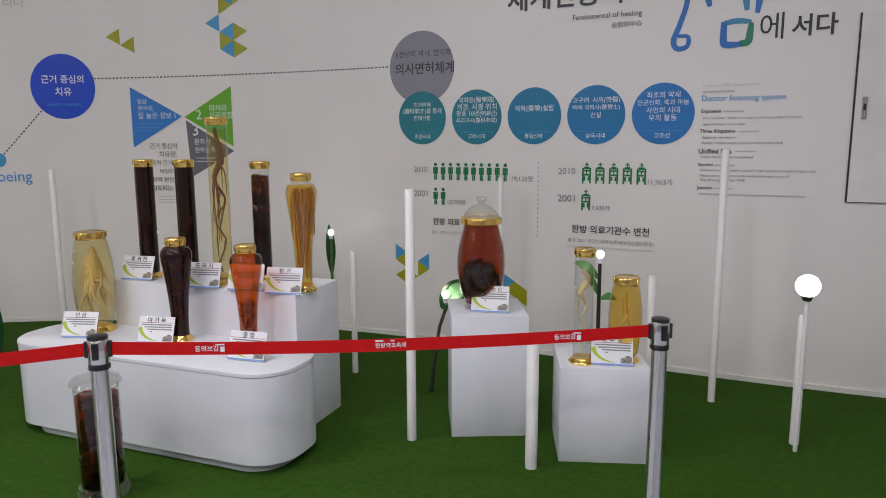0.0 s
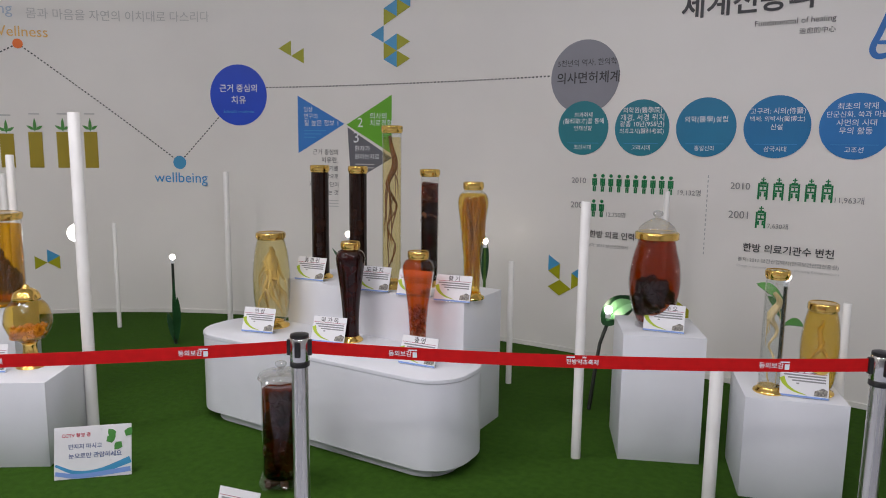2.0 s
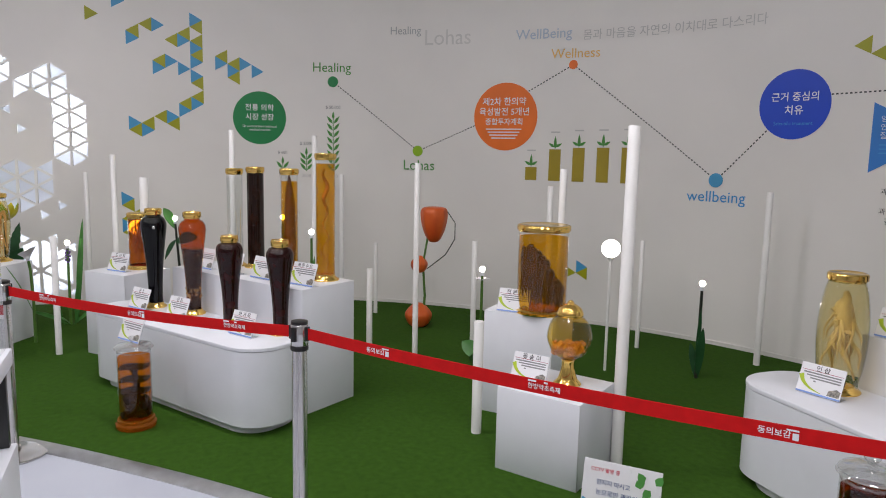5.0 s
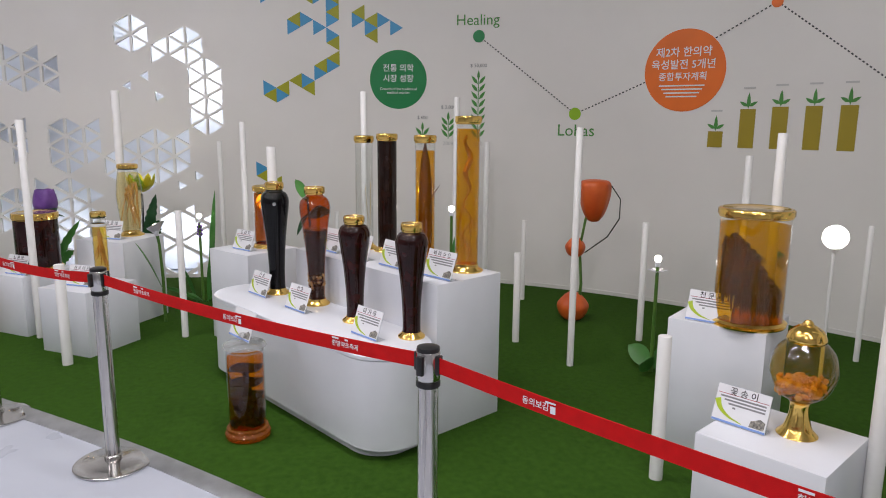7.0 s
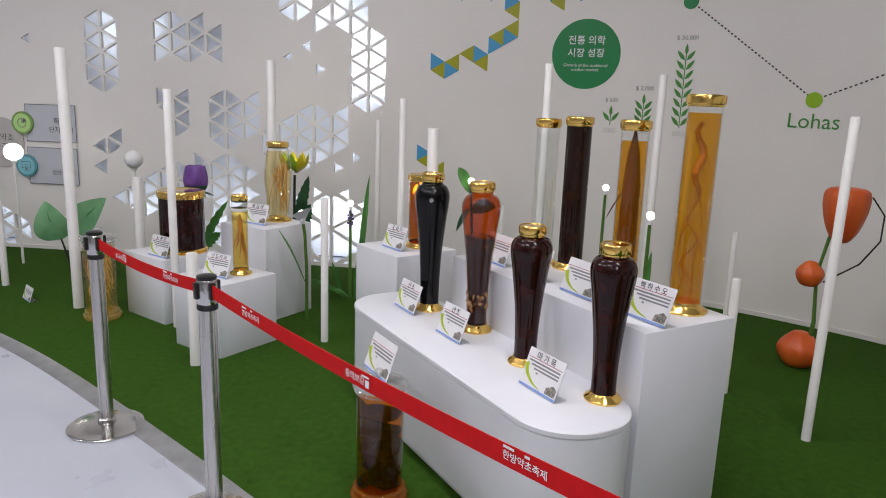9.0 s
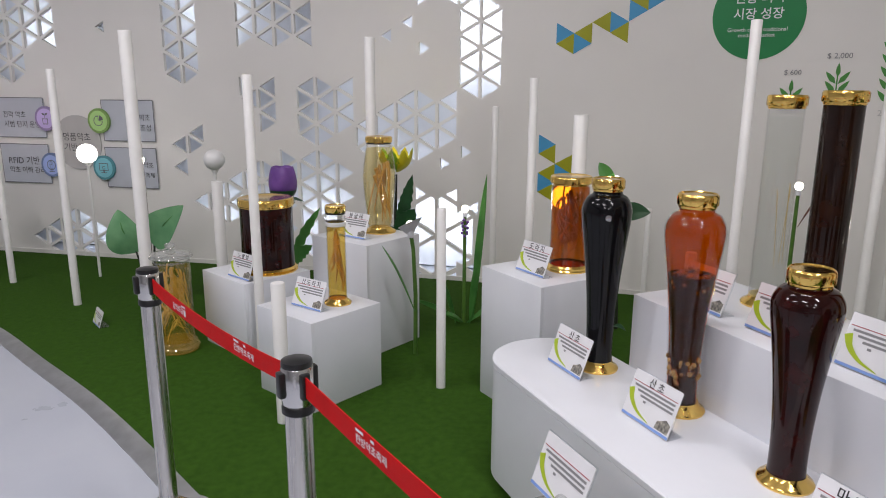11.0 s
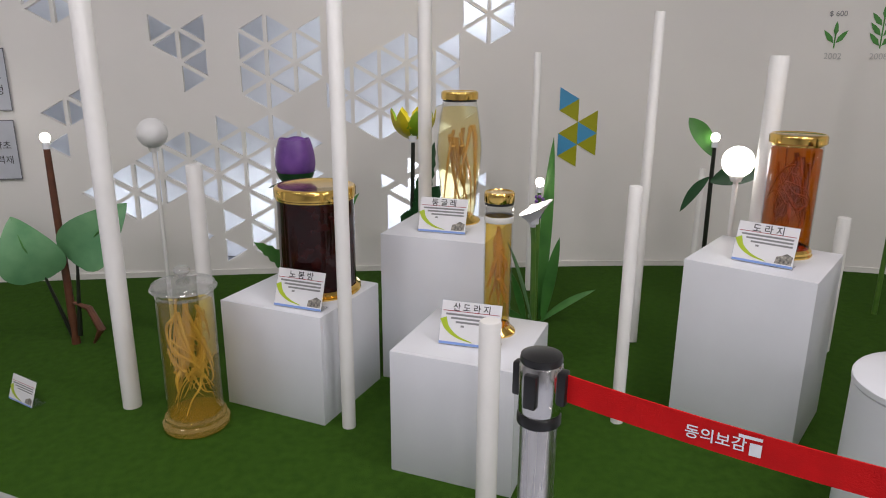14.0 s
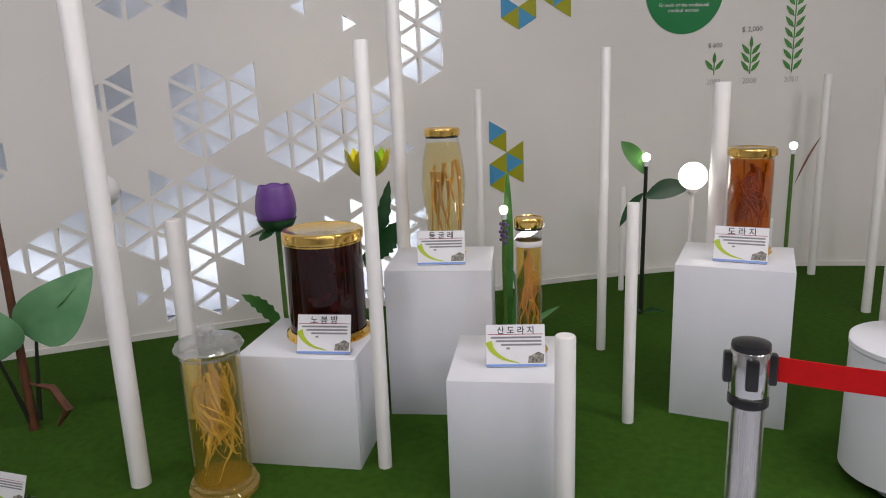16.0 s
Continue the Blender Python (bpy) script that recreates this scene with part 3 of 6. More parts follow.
for text, a, b, z, m in [("wellbeing", 10.14, 9.63, 1.292, K_LBLUE), ("Lohas", 13.06, 12.72, 1.507, K_LEAF), ("Healing", 14.06, 13.65, 2.505, K_LEAF), ("Wellness", 11.5, 11.02, 2.608, K_AMBER),
                         ("Healing", 13.22, 12.89, 2.885, K_ASH), ("Lohas", 12.844, 12.35, 2.82, K_FAINT), ("WellBeing", 11.87, 11.3, 2.79, K_MIST), ("몸과 마음을 자연의 이치대로 다스리다", 11.19, 9.56, 2.772, K_PALE),
                         ("2010", 6.172, 6.055, 1.38, K_GREY), ("2001", 6.172, 6.055, 1.19, K_GREY), ("19,132명", 5.35, 5.19, 1.322, K_GREY), ("12,750명", 5.88, 5.73, 1.13, K_GREY),
                         ("2010", 4.996, 4.87, 1.385, K_GREY), ("2001", 4.996, 4.87, 1.19, K_GREY), ("11,963개", 4.365, 4.205, 1.32, K_GREY), ("7,630개", 4.745, 4.62, 1.128, K_GREY),
                         ("출처: 2011 보건산업백서(한국보건산업진흥원)", 4.914, 4.307, 0.887, K_GREY), ("출처: 2011 보건산업백서", 6.02, 5.7, 0.887, K_GREY), ("Change in the number of institutions practicing Korean medicine", 4.92, 4.3, 0.842, K_PALE),
                         ("Fundamental of healing", 4.916, 4.448, 2.437, K_DARK), ("治愈的中心", 4.649, 4.446, 2.375, K_DARK), ("Doctor licensing system", 4.044, 3.549, 1.865, K_LBLUE)]:
    wall_text(text, a, b, z, m)
wall_text("한방 의료 인력수 변천", 6.008, 5.47, 0.972, K_DARK, bold=0.012)
wall_text("한방 의료기관수 변천", 4.887, 4.341, 0.972, K_DARK, bold=0.012)
wall_text("에", 3.724, 3.59, 2.3, K_DARK)
wall_text("서다", 3.545, 3.296, 2.295, K_DARK, bold=0.02)
wall_text("세계전통의", 5.4, 4.58, 2.6, K_DARK, bold=0.02)
for head, z in (("Gojoseon", 1.785), ("Three Kingdoms", 1.657), ("Unified Silla", 1.53), ("Goryeo", 1.44), ("Joseon", 1.288)):
    wall_text(head, 4.047, 4.047 - 0.0155 * len(head), z, K_DARK, bold=0.01)
    bars(4.04 - 0.0165 * len(head), 3.92 - 0.0165 * len(head), z, 0.008, K_PALE)
LINES = [("First medicine : Garlic and mugwort from the myth of Dangun", 1.742), ("Age of shamans / Shamanism", 1.702), ("Goguryeo: Sui doctors", 1.617), ("Baekje: Uibaksa doctor position newly established", 1.582),
         ("Uihak medical school established", 1.493), ("Uihakwon medical school located in the capital and another major city", 1.405), ("National medical examination held in the tenth year of", 1.37), ("King Gwangjong's reign (958)", 1.342),
         ("National medical examination to select the most talented doctors", 1.25)]
for line, z in LINES:
    wall_text(line, 4.03, 4.03 - 0.0098 * len(line), z, K_GREY)
wall_text("A history of five thousand years", 4.045, 3.7, 1.95, K_PALE)
bars(4.04, 3.85, 1.912, 0.014, K_PALE)

# the painted brush word of the title: broad rounded strokes
BRUSH = ink("ink_brush", (0.02, 0.16, 0.5))
BRUSH2 = ink("ink_brush_light", (0.04, 0.25, 0.42))
BRUSH3 = ink("ink_brush_green", (0.02, 0.22, 0.12))


def stroke(pts, w):
    bm = bmesh.new()
    q = curve_through(pts, 8)
    rows = []
    for k, p in enumerate(q):
        d = q[min(k + 1, len(q) - 1)] - q[max(k - 1, 0)]
        n = np.array([-d[1], d[0]]) / max(1e-6, np.linalg.norm(d))
        ww = w * (0.7 + 0.35 * math.sin(3.0 * k / len(q) + 0.4))
        rows.append([bm.verts.new((*(p + n * ww), 0)), bm.verts.new((*(p - n * ww), 0))])
    for a, b in zip(rows, rows[1:]):
        bm.faces.new((a[0], a[1], b[1], b[0]))
    return bm


for pts, w, m in (([(0, 0.42), (0.02, 0.25), (-0.02, 0.1), (-0.055, 0.0), (-0.03, -0.05), (0.03, -0.04), (0.035, 0.02), (-0.03, 0.03)], 0.017, BRUSH), ([(0.12, 0.42), (0.14, 0.28), (0.16, 0.2)], 0.02, BRUSH),
                  ([(0.25, 0.1), (0.25, 0.0), (0.26, -0.04), (0.32, -0.045), (0.36, -0.04)], 0.021, BRUSH), ([(0.345, -0.041), (0.395, -0.03), (0.405, 0.03), (0.41, 0.085)], 0.021, BRUSH3), ([(0.25, 0.09), (0.33, 0.1), (0.41, 0.09)], 0.017, BRUSH2), ([(0.36, 0.42), (0.37, 0.25), (0.38, 0.16)], 0.02, BRUSH2), ([(0.45, 0.42), (0.45, 0.25), (0.44, 0.14)], 0.02, BRUSH)):
    sticker("brush_lettering", stroke(pts, w), 4.185, 2.245, m, "broad blue brush stroke of painted title lettering")


def person():
    return poly(rect(-0.02, 0.045, -0.008, 0.1), rect(0.008, 0.045, 0.02, 0.1), rect(-0.0075, 0.04, 0.0075, 0.1), rect(-0.0125, 0.0, -0.0015, 0.0395), rect(0.0015, 0.0, 0.0125, 0.0395),
                [(0.014 * math.cos(k * 0.628), 0.12 + 0.014 * math.sin(k * 0.628)) for k in range(10)])


for s, z, n in ((5.985, 1.3, 10), (5.985, 1.105, 2)):
    for k in range(n):
        p = sticker("pictogram", person(), s - k * 0.0645, z, K_PERSON, "small dark green printed pictogram figure on the wall")
        p["group"] = "figure pictograms"


def house():
    bm = poly(rect(-0.032, 0, -0.02, 0.11), rect(0.02, 0, 0.032, 0.11), rect(-0.0195, 0.1, 0.0195, 0.118), rect(-0.0195, 0.055, 0.0195, 0.066), rect(-0.0195, 0.085, 0.0195, 0.0955), rect(-0.0195, 0.02, -0.008, 0.05),
              rect(0.008, 0.02, 0.0195, 0.05), rect(-0.004, 0.0665, 0.004, 0.0845), rect(-0.004, 0.1185, 0.004, 0.148), rect(-0.014, 0.13, -0.0045, 0.137), rect(0.0045, 0.13, 0.014, 0.137))
    return bm


for s, z, n in ((4.79, 1.3, 5), (4.79, 1.108, 1)):
    for k in range(n):
        p = sticker("pictogram", house(), s - k * 0.095, z, K_PERSON, "small dark green printed hospital pictogram on the wall")
        p["group"] = "hospital pictograms"


def dotted(a, b, name="dotted_line", m=K_DARK, d=0.032, w=0.0085):
    (s0, z0), (s1, z1) = a, b
    n = max(2, int(math.hypot(s1 - s0, z1 - z0) / d))
    bm = bmesh.new()
    for k in range(n):
        u0, u1 = k / n, (k + 0.55) / n
        dx, dz = -(s1 - s0), z1 - z0
        ln = math.hypot(dx, dz)
        nx, nz = -dz / ln * w / 2, dx / ln * w / 2
        q = [(dx * u0 + nx, dz * u0 + nz), (dx * u0 - nx, dz * u0 - nz), (dx * u1 - nx, dz * u1 - nz), (dx * u1 + nx, dz * u1 + nz)]
        bm.faces.new([bm.verts.new((x, y, 0)) for x, y in q])
    bm = on_wall(bm, s0, z0, 0.003, False)
    return tagged(obj(name, bm, m), "thin dark dotted connecting line printed on the wall", "wall graphic")


HEAL, LOH, WELL, WB = (13.846, 2.37), (12.907, 1.655), (11.275, 2.5), (9.893, 1.448)
for a, b in ((HEAL, LOH), (LOH, (12.27, 1.93)), ((11.72, 2.26), WELL), (WELL, WB), (WB, (9.49, 1.88)), ((9.03, 2.14), (6.375, 2.178))):
    dotted(a, b, w=0.011)
dotted((5.146, 1.45), (5.146, 0.88), m=K_ASH, w=0.006)
for (s, z), r, m, n in ((HEAL, 0.057, K_GREEN, "green"), (LOH, 0.056, K_LIME, "lime green"), (WELL, 0.043, K_ORANGE, "orange"), (WB, 0.062, K_SKY, "light blue")):
    sticker("dot", disc(r, 28), s, z, m, "round " + n + " vinyl dot where dotted lines meet", 0.005)
c = sticker("info_circle", disc(0.337), 11.955, 2.013, K_ORANGE, "orange vinyl circle with white Korean lettering on the wall")
for k, line in enumerate(["제2차 한의약", "육성발전 5개년", "종합투자계획"]):
    centred(line, 11.97, 2.165 - 0.1 * k, 0.066 * len(line), K_WHITE, c, 0.01)
for k in range(4):
    bars(12.16 - 0.02 * k, 11.78 + 0.02 * k, 1.89 - 0.03 * k, 0.011, K_WHITE, c)
c = sticker("info_circle", disc(0.28), 14.633, 1.973, K_GREEN, "green vinyl circle with white Korean lettering on the wall")
centred("전통 의학", 14.633, 2.085, 0.3, K_WHITE, c, 0.01)
centred("시장 성장", 14.633, 1.985, 0.3, K_WHITE, c, 0.01)
centred("Growth of the traditional", 14.633, 1.885, 0.36, K_WHITE, c)
centred("medical market", 14.633, 1.85, 0.22, K_WHITE, c)


def leaf_poly(x, y, a, ln, w):
    ca, sa = math.cos(a), math.sin(a)
    return [(x + u * ca - v * sa, y + u * sa + v * ca) for u, v in ((0, 0), (ln * 0.35, w), (ln * 0.7, w * 0.7), (ln, 0), (ln * 0.7, -w * 0.7), (ln * 0.35, -w))]


for s, z1 in ((11.665, 1.517), (11.4225, 1.696), (11.1835, 1.713), (10.9455, 1.718), (10.7075, 1.722)):
    n = max(4, int((z1 - 1.386) / 0.024))
    bm = bmesh.new()
    edge = []
    for k in range(n):
        y0, dy = 1.386 + (z1 - 1.386) * k / n, (z1 - 1.386) / n
        edge += [(0.056, y0 + 0.001), (0.06, y0 + 0.004), (0.06, y0 + dy - 0.003), (0.056, y0 + dy - 0.0005)]
    bm.faces.new([bm.verts.new((x, y, 0)) for x, y in edge + [(-x, y) for x, y in edge[::-1]]])
    c = sticker("coin_chart", bm, s, 0, K_GOLD, "printed olive-gold stack of coins with a green sprout")
    obj("sprout", on_wall(poly(leaf_poly(0, z1, 1.57, 0.13, 0.016), leaf_poly(-0.004, z1 + 0.02, 2.6, 0.075, 0.014), leaf_poly(0.004, z1 + 0.02, 0.54, 0.075, 0.014)), s, 0, 0.005), K_LEAF, c)
    bars(s + 0.045, s - 0.045, z1 + 0.165, 0.014, K_PALE, c)
for s, z1, n, money, year in ((13.843, 2.05, 8, "$ 50,000", "2050"), (14.136, 1.66, 3, "$ 2,000", "2008"), (14.393, 1.56, 1, "$ 600", "2002")):
    rings = [rect(-0.004, 1.41, 0.004, z1 - 0.05), leaf_poly(0, z1 - 0.08, 1.57, 0.09, 0.014)]
    for k in range(n):
        y = 1.425 + (z1 - 0.12 - 1.425) * k / max(1, n - 1) if n > 1 else 1.44
        rings += [leaf_poly(-0.006, y, 2.25, 0.1, 0.016), leaf_poly(0.006, y, 0.89, 0.1, 0.016)]
    c = sticker("fern_chart", poly(*rings), s, 0, K_LEAF, "printed green fern sprig used as a chart bar")
    centred(money, s, z1 + 0.05, 0.02 * len(money), K_GREY, c)
    centred(year, s, 1.365, 0.1, K_PALE, c)

# mosaics of small blue and olive triangles
MOS = ("0,-2B 0,-3Y 1,-3B 1,-2Y 2,-1Y 3,-1B 3,-2Y 4,1Y 4,0B 5,1B 5,2Y 5,5B 5,4Y 4,6B 2,6B 2,7Y 3,7B 5,8Y 5,7B 5,9B 5,10Y 4,10B 3,10Y 4,11Y 5,13B 5,12Y 0,11Y 0,10B 1,12Y 2,12B -3,13Y 7,7B 7,8Y 8,6B 8,5Y 9,7B 10,6B 8,7Y -1,15B")
MOS_2 = "0,-2B 0,-3Y 0,-5Y 1,-5B 1,-4Y 0,-6B 0,-7Y 1,-6Y"


def mosaic(cells, s0, z0, cw, tl, label):
    for q in cells.split():
        i, k = (int(v) for v in q[:-1].split(","))
        if (i + k) % 2 == 0:
            tri = [(i * cw, k * tl / 2), (i * cw, k * tl / 2 + tl), ((i + 1) * cw, k * tl / 2 + tl / 2)]
        else:
            tri = [((i + 1) * cw, k * tl / 2), ((i + 1) * cw, k * tl / 2 + tl), (i * cw, k * tl / 2 + tl / 2)]
        col = "light blue" if q[-1] == "B" else "olive green"
        o = sticker("triangle_sticker", poly(tri), s0, z0, K_SKY if q[-1] == "B" else K_OLIVE, col + " vinyl triangle sticker on the wall")
        o["group"] = label


mosaic(MOS, 15.951, 1.957, 0.124, 0.143, "large triangle mosaic")
mosaic(MOS_2, 16.05, 1.17, 0.124, 0.143, "small triangle mosaic")
mosaic("0,0Y 1,0Y 1,1B", 11.266, 0.43, 0.11, 0.127, "low triangle mosaic")
mosaic("0,0B 0,-1Y 2,-1B 2,-2Y 0,-3Y 1,-3Y", 6.345, 0.645, 0.1, 0.13, "low triangle mosaic near the plinths")
mosaic("0,0B 0,-1Y 1,-1Y 1,-2Y", 5.41, 0.48, 0.095, 0.12, "low triangle mosaic near the plinths")
mosaic("0,1Y 1,0Y", 8.902, 2.35, 0.122, 0.135, "pair of olive triangles")
mosaic("0,0Y 1,1Y 1,-1Y 0,1B 0,-1B -1,2B 0,4Y 0,5B 1,5Y 1,6B", 7.887, 2.367, 0.125, 0.142, "high triangle mosaic")

# info boards by the pierced wall
K_PANEL, K_DISC = ink("panel_blue_grey", (0.52, 0.54, 0.6)), ink("panel_disc", (0.5, 0.48, 0.47))


def slab(ring, depth):
    bm = poly(ring)
    r = bmesh.ops.extrude_face_region(bm, geom=bm.faces[:])
    bmesh.ops.translate(bm, vec=(0, 0, depth), verts=[v for v in r["geom"] if isinstance(v, bmesh.types.BMVert)])
    return bm


def ring_pts(r, n=36):
    return [(r * math.cos(6.28318 * k / n), r * math.sin(6.28318 * k / n)) for k in range(n)]


def frame_rings(x0, y0, x1, y1, w):
    return [rect(x0, y0, x1, y0 + w), rect(x0, y1 - w, x1, y1), rect(x0, y0 + w, x0 + w, y1 - w), rect(x1 - w, y0 + w, x1, y1 - w)]


def arc_ring(r0, r1, a0, a1, n=18, sx=1.0):
    pts = [radians(a0 + (a1 - a0) * k / n) for k in range(n + 1)]
    return [[(r0 * sx * math.cos(a), r0 * math.sin(a)), (r1 * sx * math.cos(a), r1 * math.sin(a)), (r1 * sx * math.cos(b), r1 * math.sin(b)), (r0 * sx * math.cos(b), r0 * math.sin(b))] for a, b in zip(pts, pts[1:])]


def icon_rings(words):
    """Line drawings of a potted sprout, a globe, a pie chart and a screen."""
    if words == "lilac":
        return [[(-0.03, 0.0), (-0.025, -0.05), (-0.02, -0.05), (-0.024, 0.0)], [(0.03, 0.0), (0.024, 0.0), (0.02, -0.05), (0.025, -0.05)], rect(-0.0199, -0.05, 0.0199, -0.044), rect(-0.0238, -0.006, 0.0238, 0.0),
                rect(-0.002, 0.0005, 0.002, 0.03), leaf_poly(0, 0.03, 0.5, 0.035, 0.009), leaf_poly(0, 0.03, 2.64, 0.035, 0.009)]
    if words == "blue":
        return arc_ring(0.038, 0.044, 0, 360, 32) + arc_ring(0.0375, 0.0335, 0, 360, 24, 0.45) + [rect(-0.0148, -0.002, 0.0148, 0.002), rect(-0.002, 0.0025, 0.002, 0.033), rect(-0.025, -0.06, 0.025, -0.054)]
    if words == "green":
        return arc_ring(0.038, 0.044, 80, 360, 26) + [rect(-0.002, 0.0, 0.002, 0.037), rect(0.0025, -0.002, 0.0375, 0.002)] + arc_ring(0.012, 0.05, 12, 70, 8)
    return frame_rings(-0.045, -0.025, 0.045, 0.04, 0.006) + [rect(-0.008, -0.04, 0.008, -0.0255), rect(-0.03, -0.046, 0.03, -0.0405)] + arc_ring(0.01, 0.015, 20, 330, 14)


for s0, z1, lines, icon_s, col, words in ((20.855, 1.395, ("전략 약초", "시범 단지 운영"), 20.337, (0.36, 0.27, 0.5), "lilac"), (20.858, 0.992, ("RFID 기반", "약초 이력 관리"), 20.329, (0.2, 0.27, 0.5), "blue"),
                                          (19.781, 1.383, ("新 약초", "단지 조성"), 19.808, (0.25, 0.42, 0.12), "green"), (19.788, 0.982, ("약초", "생산이력제"), 19.801, (0.1, 0.33, 0.38), "teal")):
    b = tagged(obj("info_board", on_wall(slab(rect(0, -0.337, 0.49, 0), 0.012), s0, z1, 0.004), K_PANEL), "pale blue-grey board with dark rim and Korean lettering", "info board", "info boards")
    obj("rim", on_wall(poly(rect(-0.006, -0.343, 0.496, -0.337), rect(-0.006, 0, 0.496, 0.006), rect(-0.006, -0.337, 0, 0), rect(0.49, -0.337, 0.496, 0)), s0, z1, 0.018), K_TRI_S, b)
    right = icon_s < s0 - 0.3
    for k, line in enumerate(lines):
        w = 0.046 * len(line)
        sl = s0 - 0.07 if right else s0 - 0.46 + w
        wall_text(line, sl, sl - w, z1 - 0.14 - 0.085 * k, K_DARK, b, off=0.019)
    c = tagged(obj("icon_disc", on_wall(slab(ring_pts(0.105), 0.02), icon_s, z1 - 0.172, 0.02), ink("disc_rim", tuple(v * 0.9 for v in col))), "round " + words + " icon disc on an info board", "icon disc", "icon discs")
    obj("face", on_wall(disc(0.086, 32), icon_s, z1 - 0.172, 0.0415), ink("disc_face", tuple(min(1, v * 1.5 + 0.08) for v in col)), c)
    obj("icon", on_wall(poly(*icon_rings(words)), icon_s, z1 - 0.172, 0.043), K_TRI_S, c)
c = tagged(obj("centre_disc", on_wall(slab(ring_pts(0.235, 48), 0.01), 20.06, 1.02, 0.004), K_DISC), "large grey disc with dark Korean lettering between info boards", "info board")
wall_text("명품약초", 20.195, 19.925, 1.07, K_DARK, c, off=0.0155)
wall_text("기반구축", 20.195, 19.925, 0.98, K_DARK, c, off=0.0155)

# flush service cabinet in the wall
cab = tagged(obj("service_cabinet", on_wall(slab(rect(0, 0, 0.62, 1.12), 0.02), 3.172, 1.225, 0.001), TRIM), "white flush wall cabinet door with dark seam", "cabinet")
obj("seam", on_wall(poly(rect(-0.012, -0.005, 0.634, -0.001), rect(-0.012, -0.0005, -0.001, 1.1205)), 3.172, 1.225, 0.012), INK, cab)
obj("latch", on_wall(slab(rect(0.035, 0.5, 0.06, 0.63), 0.012), 3.172, 1.225, 0.021), STEEL, cab)
obj("keyhole", on_wall(poly(rect(0.041, 0.55, 0.054, 0.59)), 3.172, 1.225, 0.034), INK, cab)


# ---- jars ----
ROOT_PALE = mat("root_pale", (0.62, 0.46, 0.2), 0.55, second=(0.75, 0.6, 0.32), scale=14, bump=0.4, bscale=80)
ROOT_GOLD = mat("root_gold", (0.66, 0.42, 0.12), 0.5, second=(0.82, 0.6, 0.26), scale=14, bump=0.4, bscale=80)
ROOT_TAN = mat("root_tan", (0.34, 0.15, 0.04), 0.55, second=(0.55, 0.3, 0.1), scale=18, bump=0.4, bscale=90)
ROOT_SAND = mat("root_sand", (0.5, 0.27, 0.08), 0.55, second=(0.66, 0.42, 0.17), scale=18, bump=0.4, bscale=90)
ROOT_DARK = mat("root_dark", (0.03, 0.012, 0.006), 0.6, second=(0.09, 0.035, 0.015), scale=16, bump=0.5, bscale=90)
ROOT_BROWN = mat("root_brown", (0.1, 0.035, 0.012), 0.6, second=(0.2, 0.08, 0.03), scale=12, bump=0.5, bscale=70)
ROOT_CLUMP = mat("root_clump", (0.035, 0.012, 0.005), 0.6, second=(0.12, 0.04, 0.012), scale=22, bump=0.5, bscale=90)
SEDIMENT = mat("dark_sediment", (0.008, 0.004, 0.002), 0.7, second=(0.03, 0.012, 0.005), scale=60, bump=0.6, bscale=160, spec=0.1)
BEADS = mat("seed_mix", (0.22, 0.1, 0.025), 0.5, second=(0.5, 0.3, 0.1), scale=40)
LQ = {"pale": clear("liquid_pale", (0.998, 0.93, 0.68), 0.03, 0.004, 0.06, cloud=0.03, haze=(0.85, 0.66, 0.28)), "yellow": clear("liquid_yellow", (0.998, 0.82, 0.34), 0.03, 0.004, 0.06, cloud=0.05, haze=(0.8, 0.55, 0.12)), "amber": clear("liquid_amber", (0.995, 0.7, 0.1), 0.03, 0.004, 0.06, cloud=0.11, haze=(0.75, 0.36, 0.03)),
      "orange": clear("liquid_orange", (0.88, 0.33, 0.012), 0.03, 0.004, 0.06, cloud=0.01, haze=(0.8, 0.18, 0.003)), "cola": clear("liquid_cola", (0.85, 0.42, 0.07), 0.03, 0.004, 0.06, cloud=0.02, haze=(0.5, 0.16, 0.02)), "cloudy": clear("liquid_cloudy", (0.97, 0.5, 0.04), 0.03, 0.004, 0.06, cloud=0.03, haze=(0.85, 0.25, 0.01)), "clear": clear("liquid_clear", (0.97, 0.98, 0.97), 0.03, 0.004, 0.06), "brown": clear("liquid_brown", (0.45, 0.13, 0.02), 0.03, 0.004, 0.06), "russet": clear("liquid_russet", (0.6, 0.17, 0.02), 0.03, 0.004, 0.06, cloud=0.01, haze=(0.5, 0.09, 0.01)), "golden": clear("liquid_golden", (0.998, 0.9, 0.52), 0.03, 0.004, 0.06, cloud=0.14, haze=(0.9, 0.66, 0.2))}
DARK_RED = mat("liquid_dark_red", (0.007, 0.002, 0.002), 0.09, second=(0.034, 0.004, 0.003), scale=18, spec=0.35)
DARK_BROWN = mat("liquid_dark_brown", (0.009, 0.004, 0.003), 0.1, second=(0.024, 0.009, 0.005), scale=16, spec=0.35)
INKY = mat("liquid_inky", (0.004, 0.004, 0.005), 0.13, spec=0.3)
WAX = mat("white_seal", (0.75, 0.74, 0.7), 0.5)


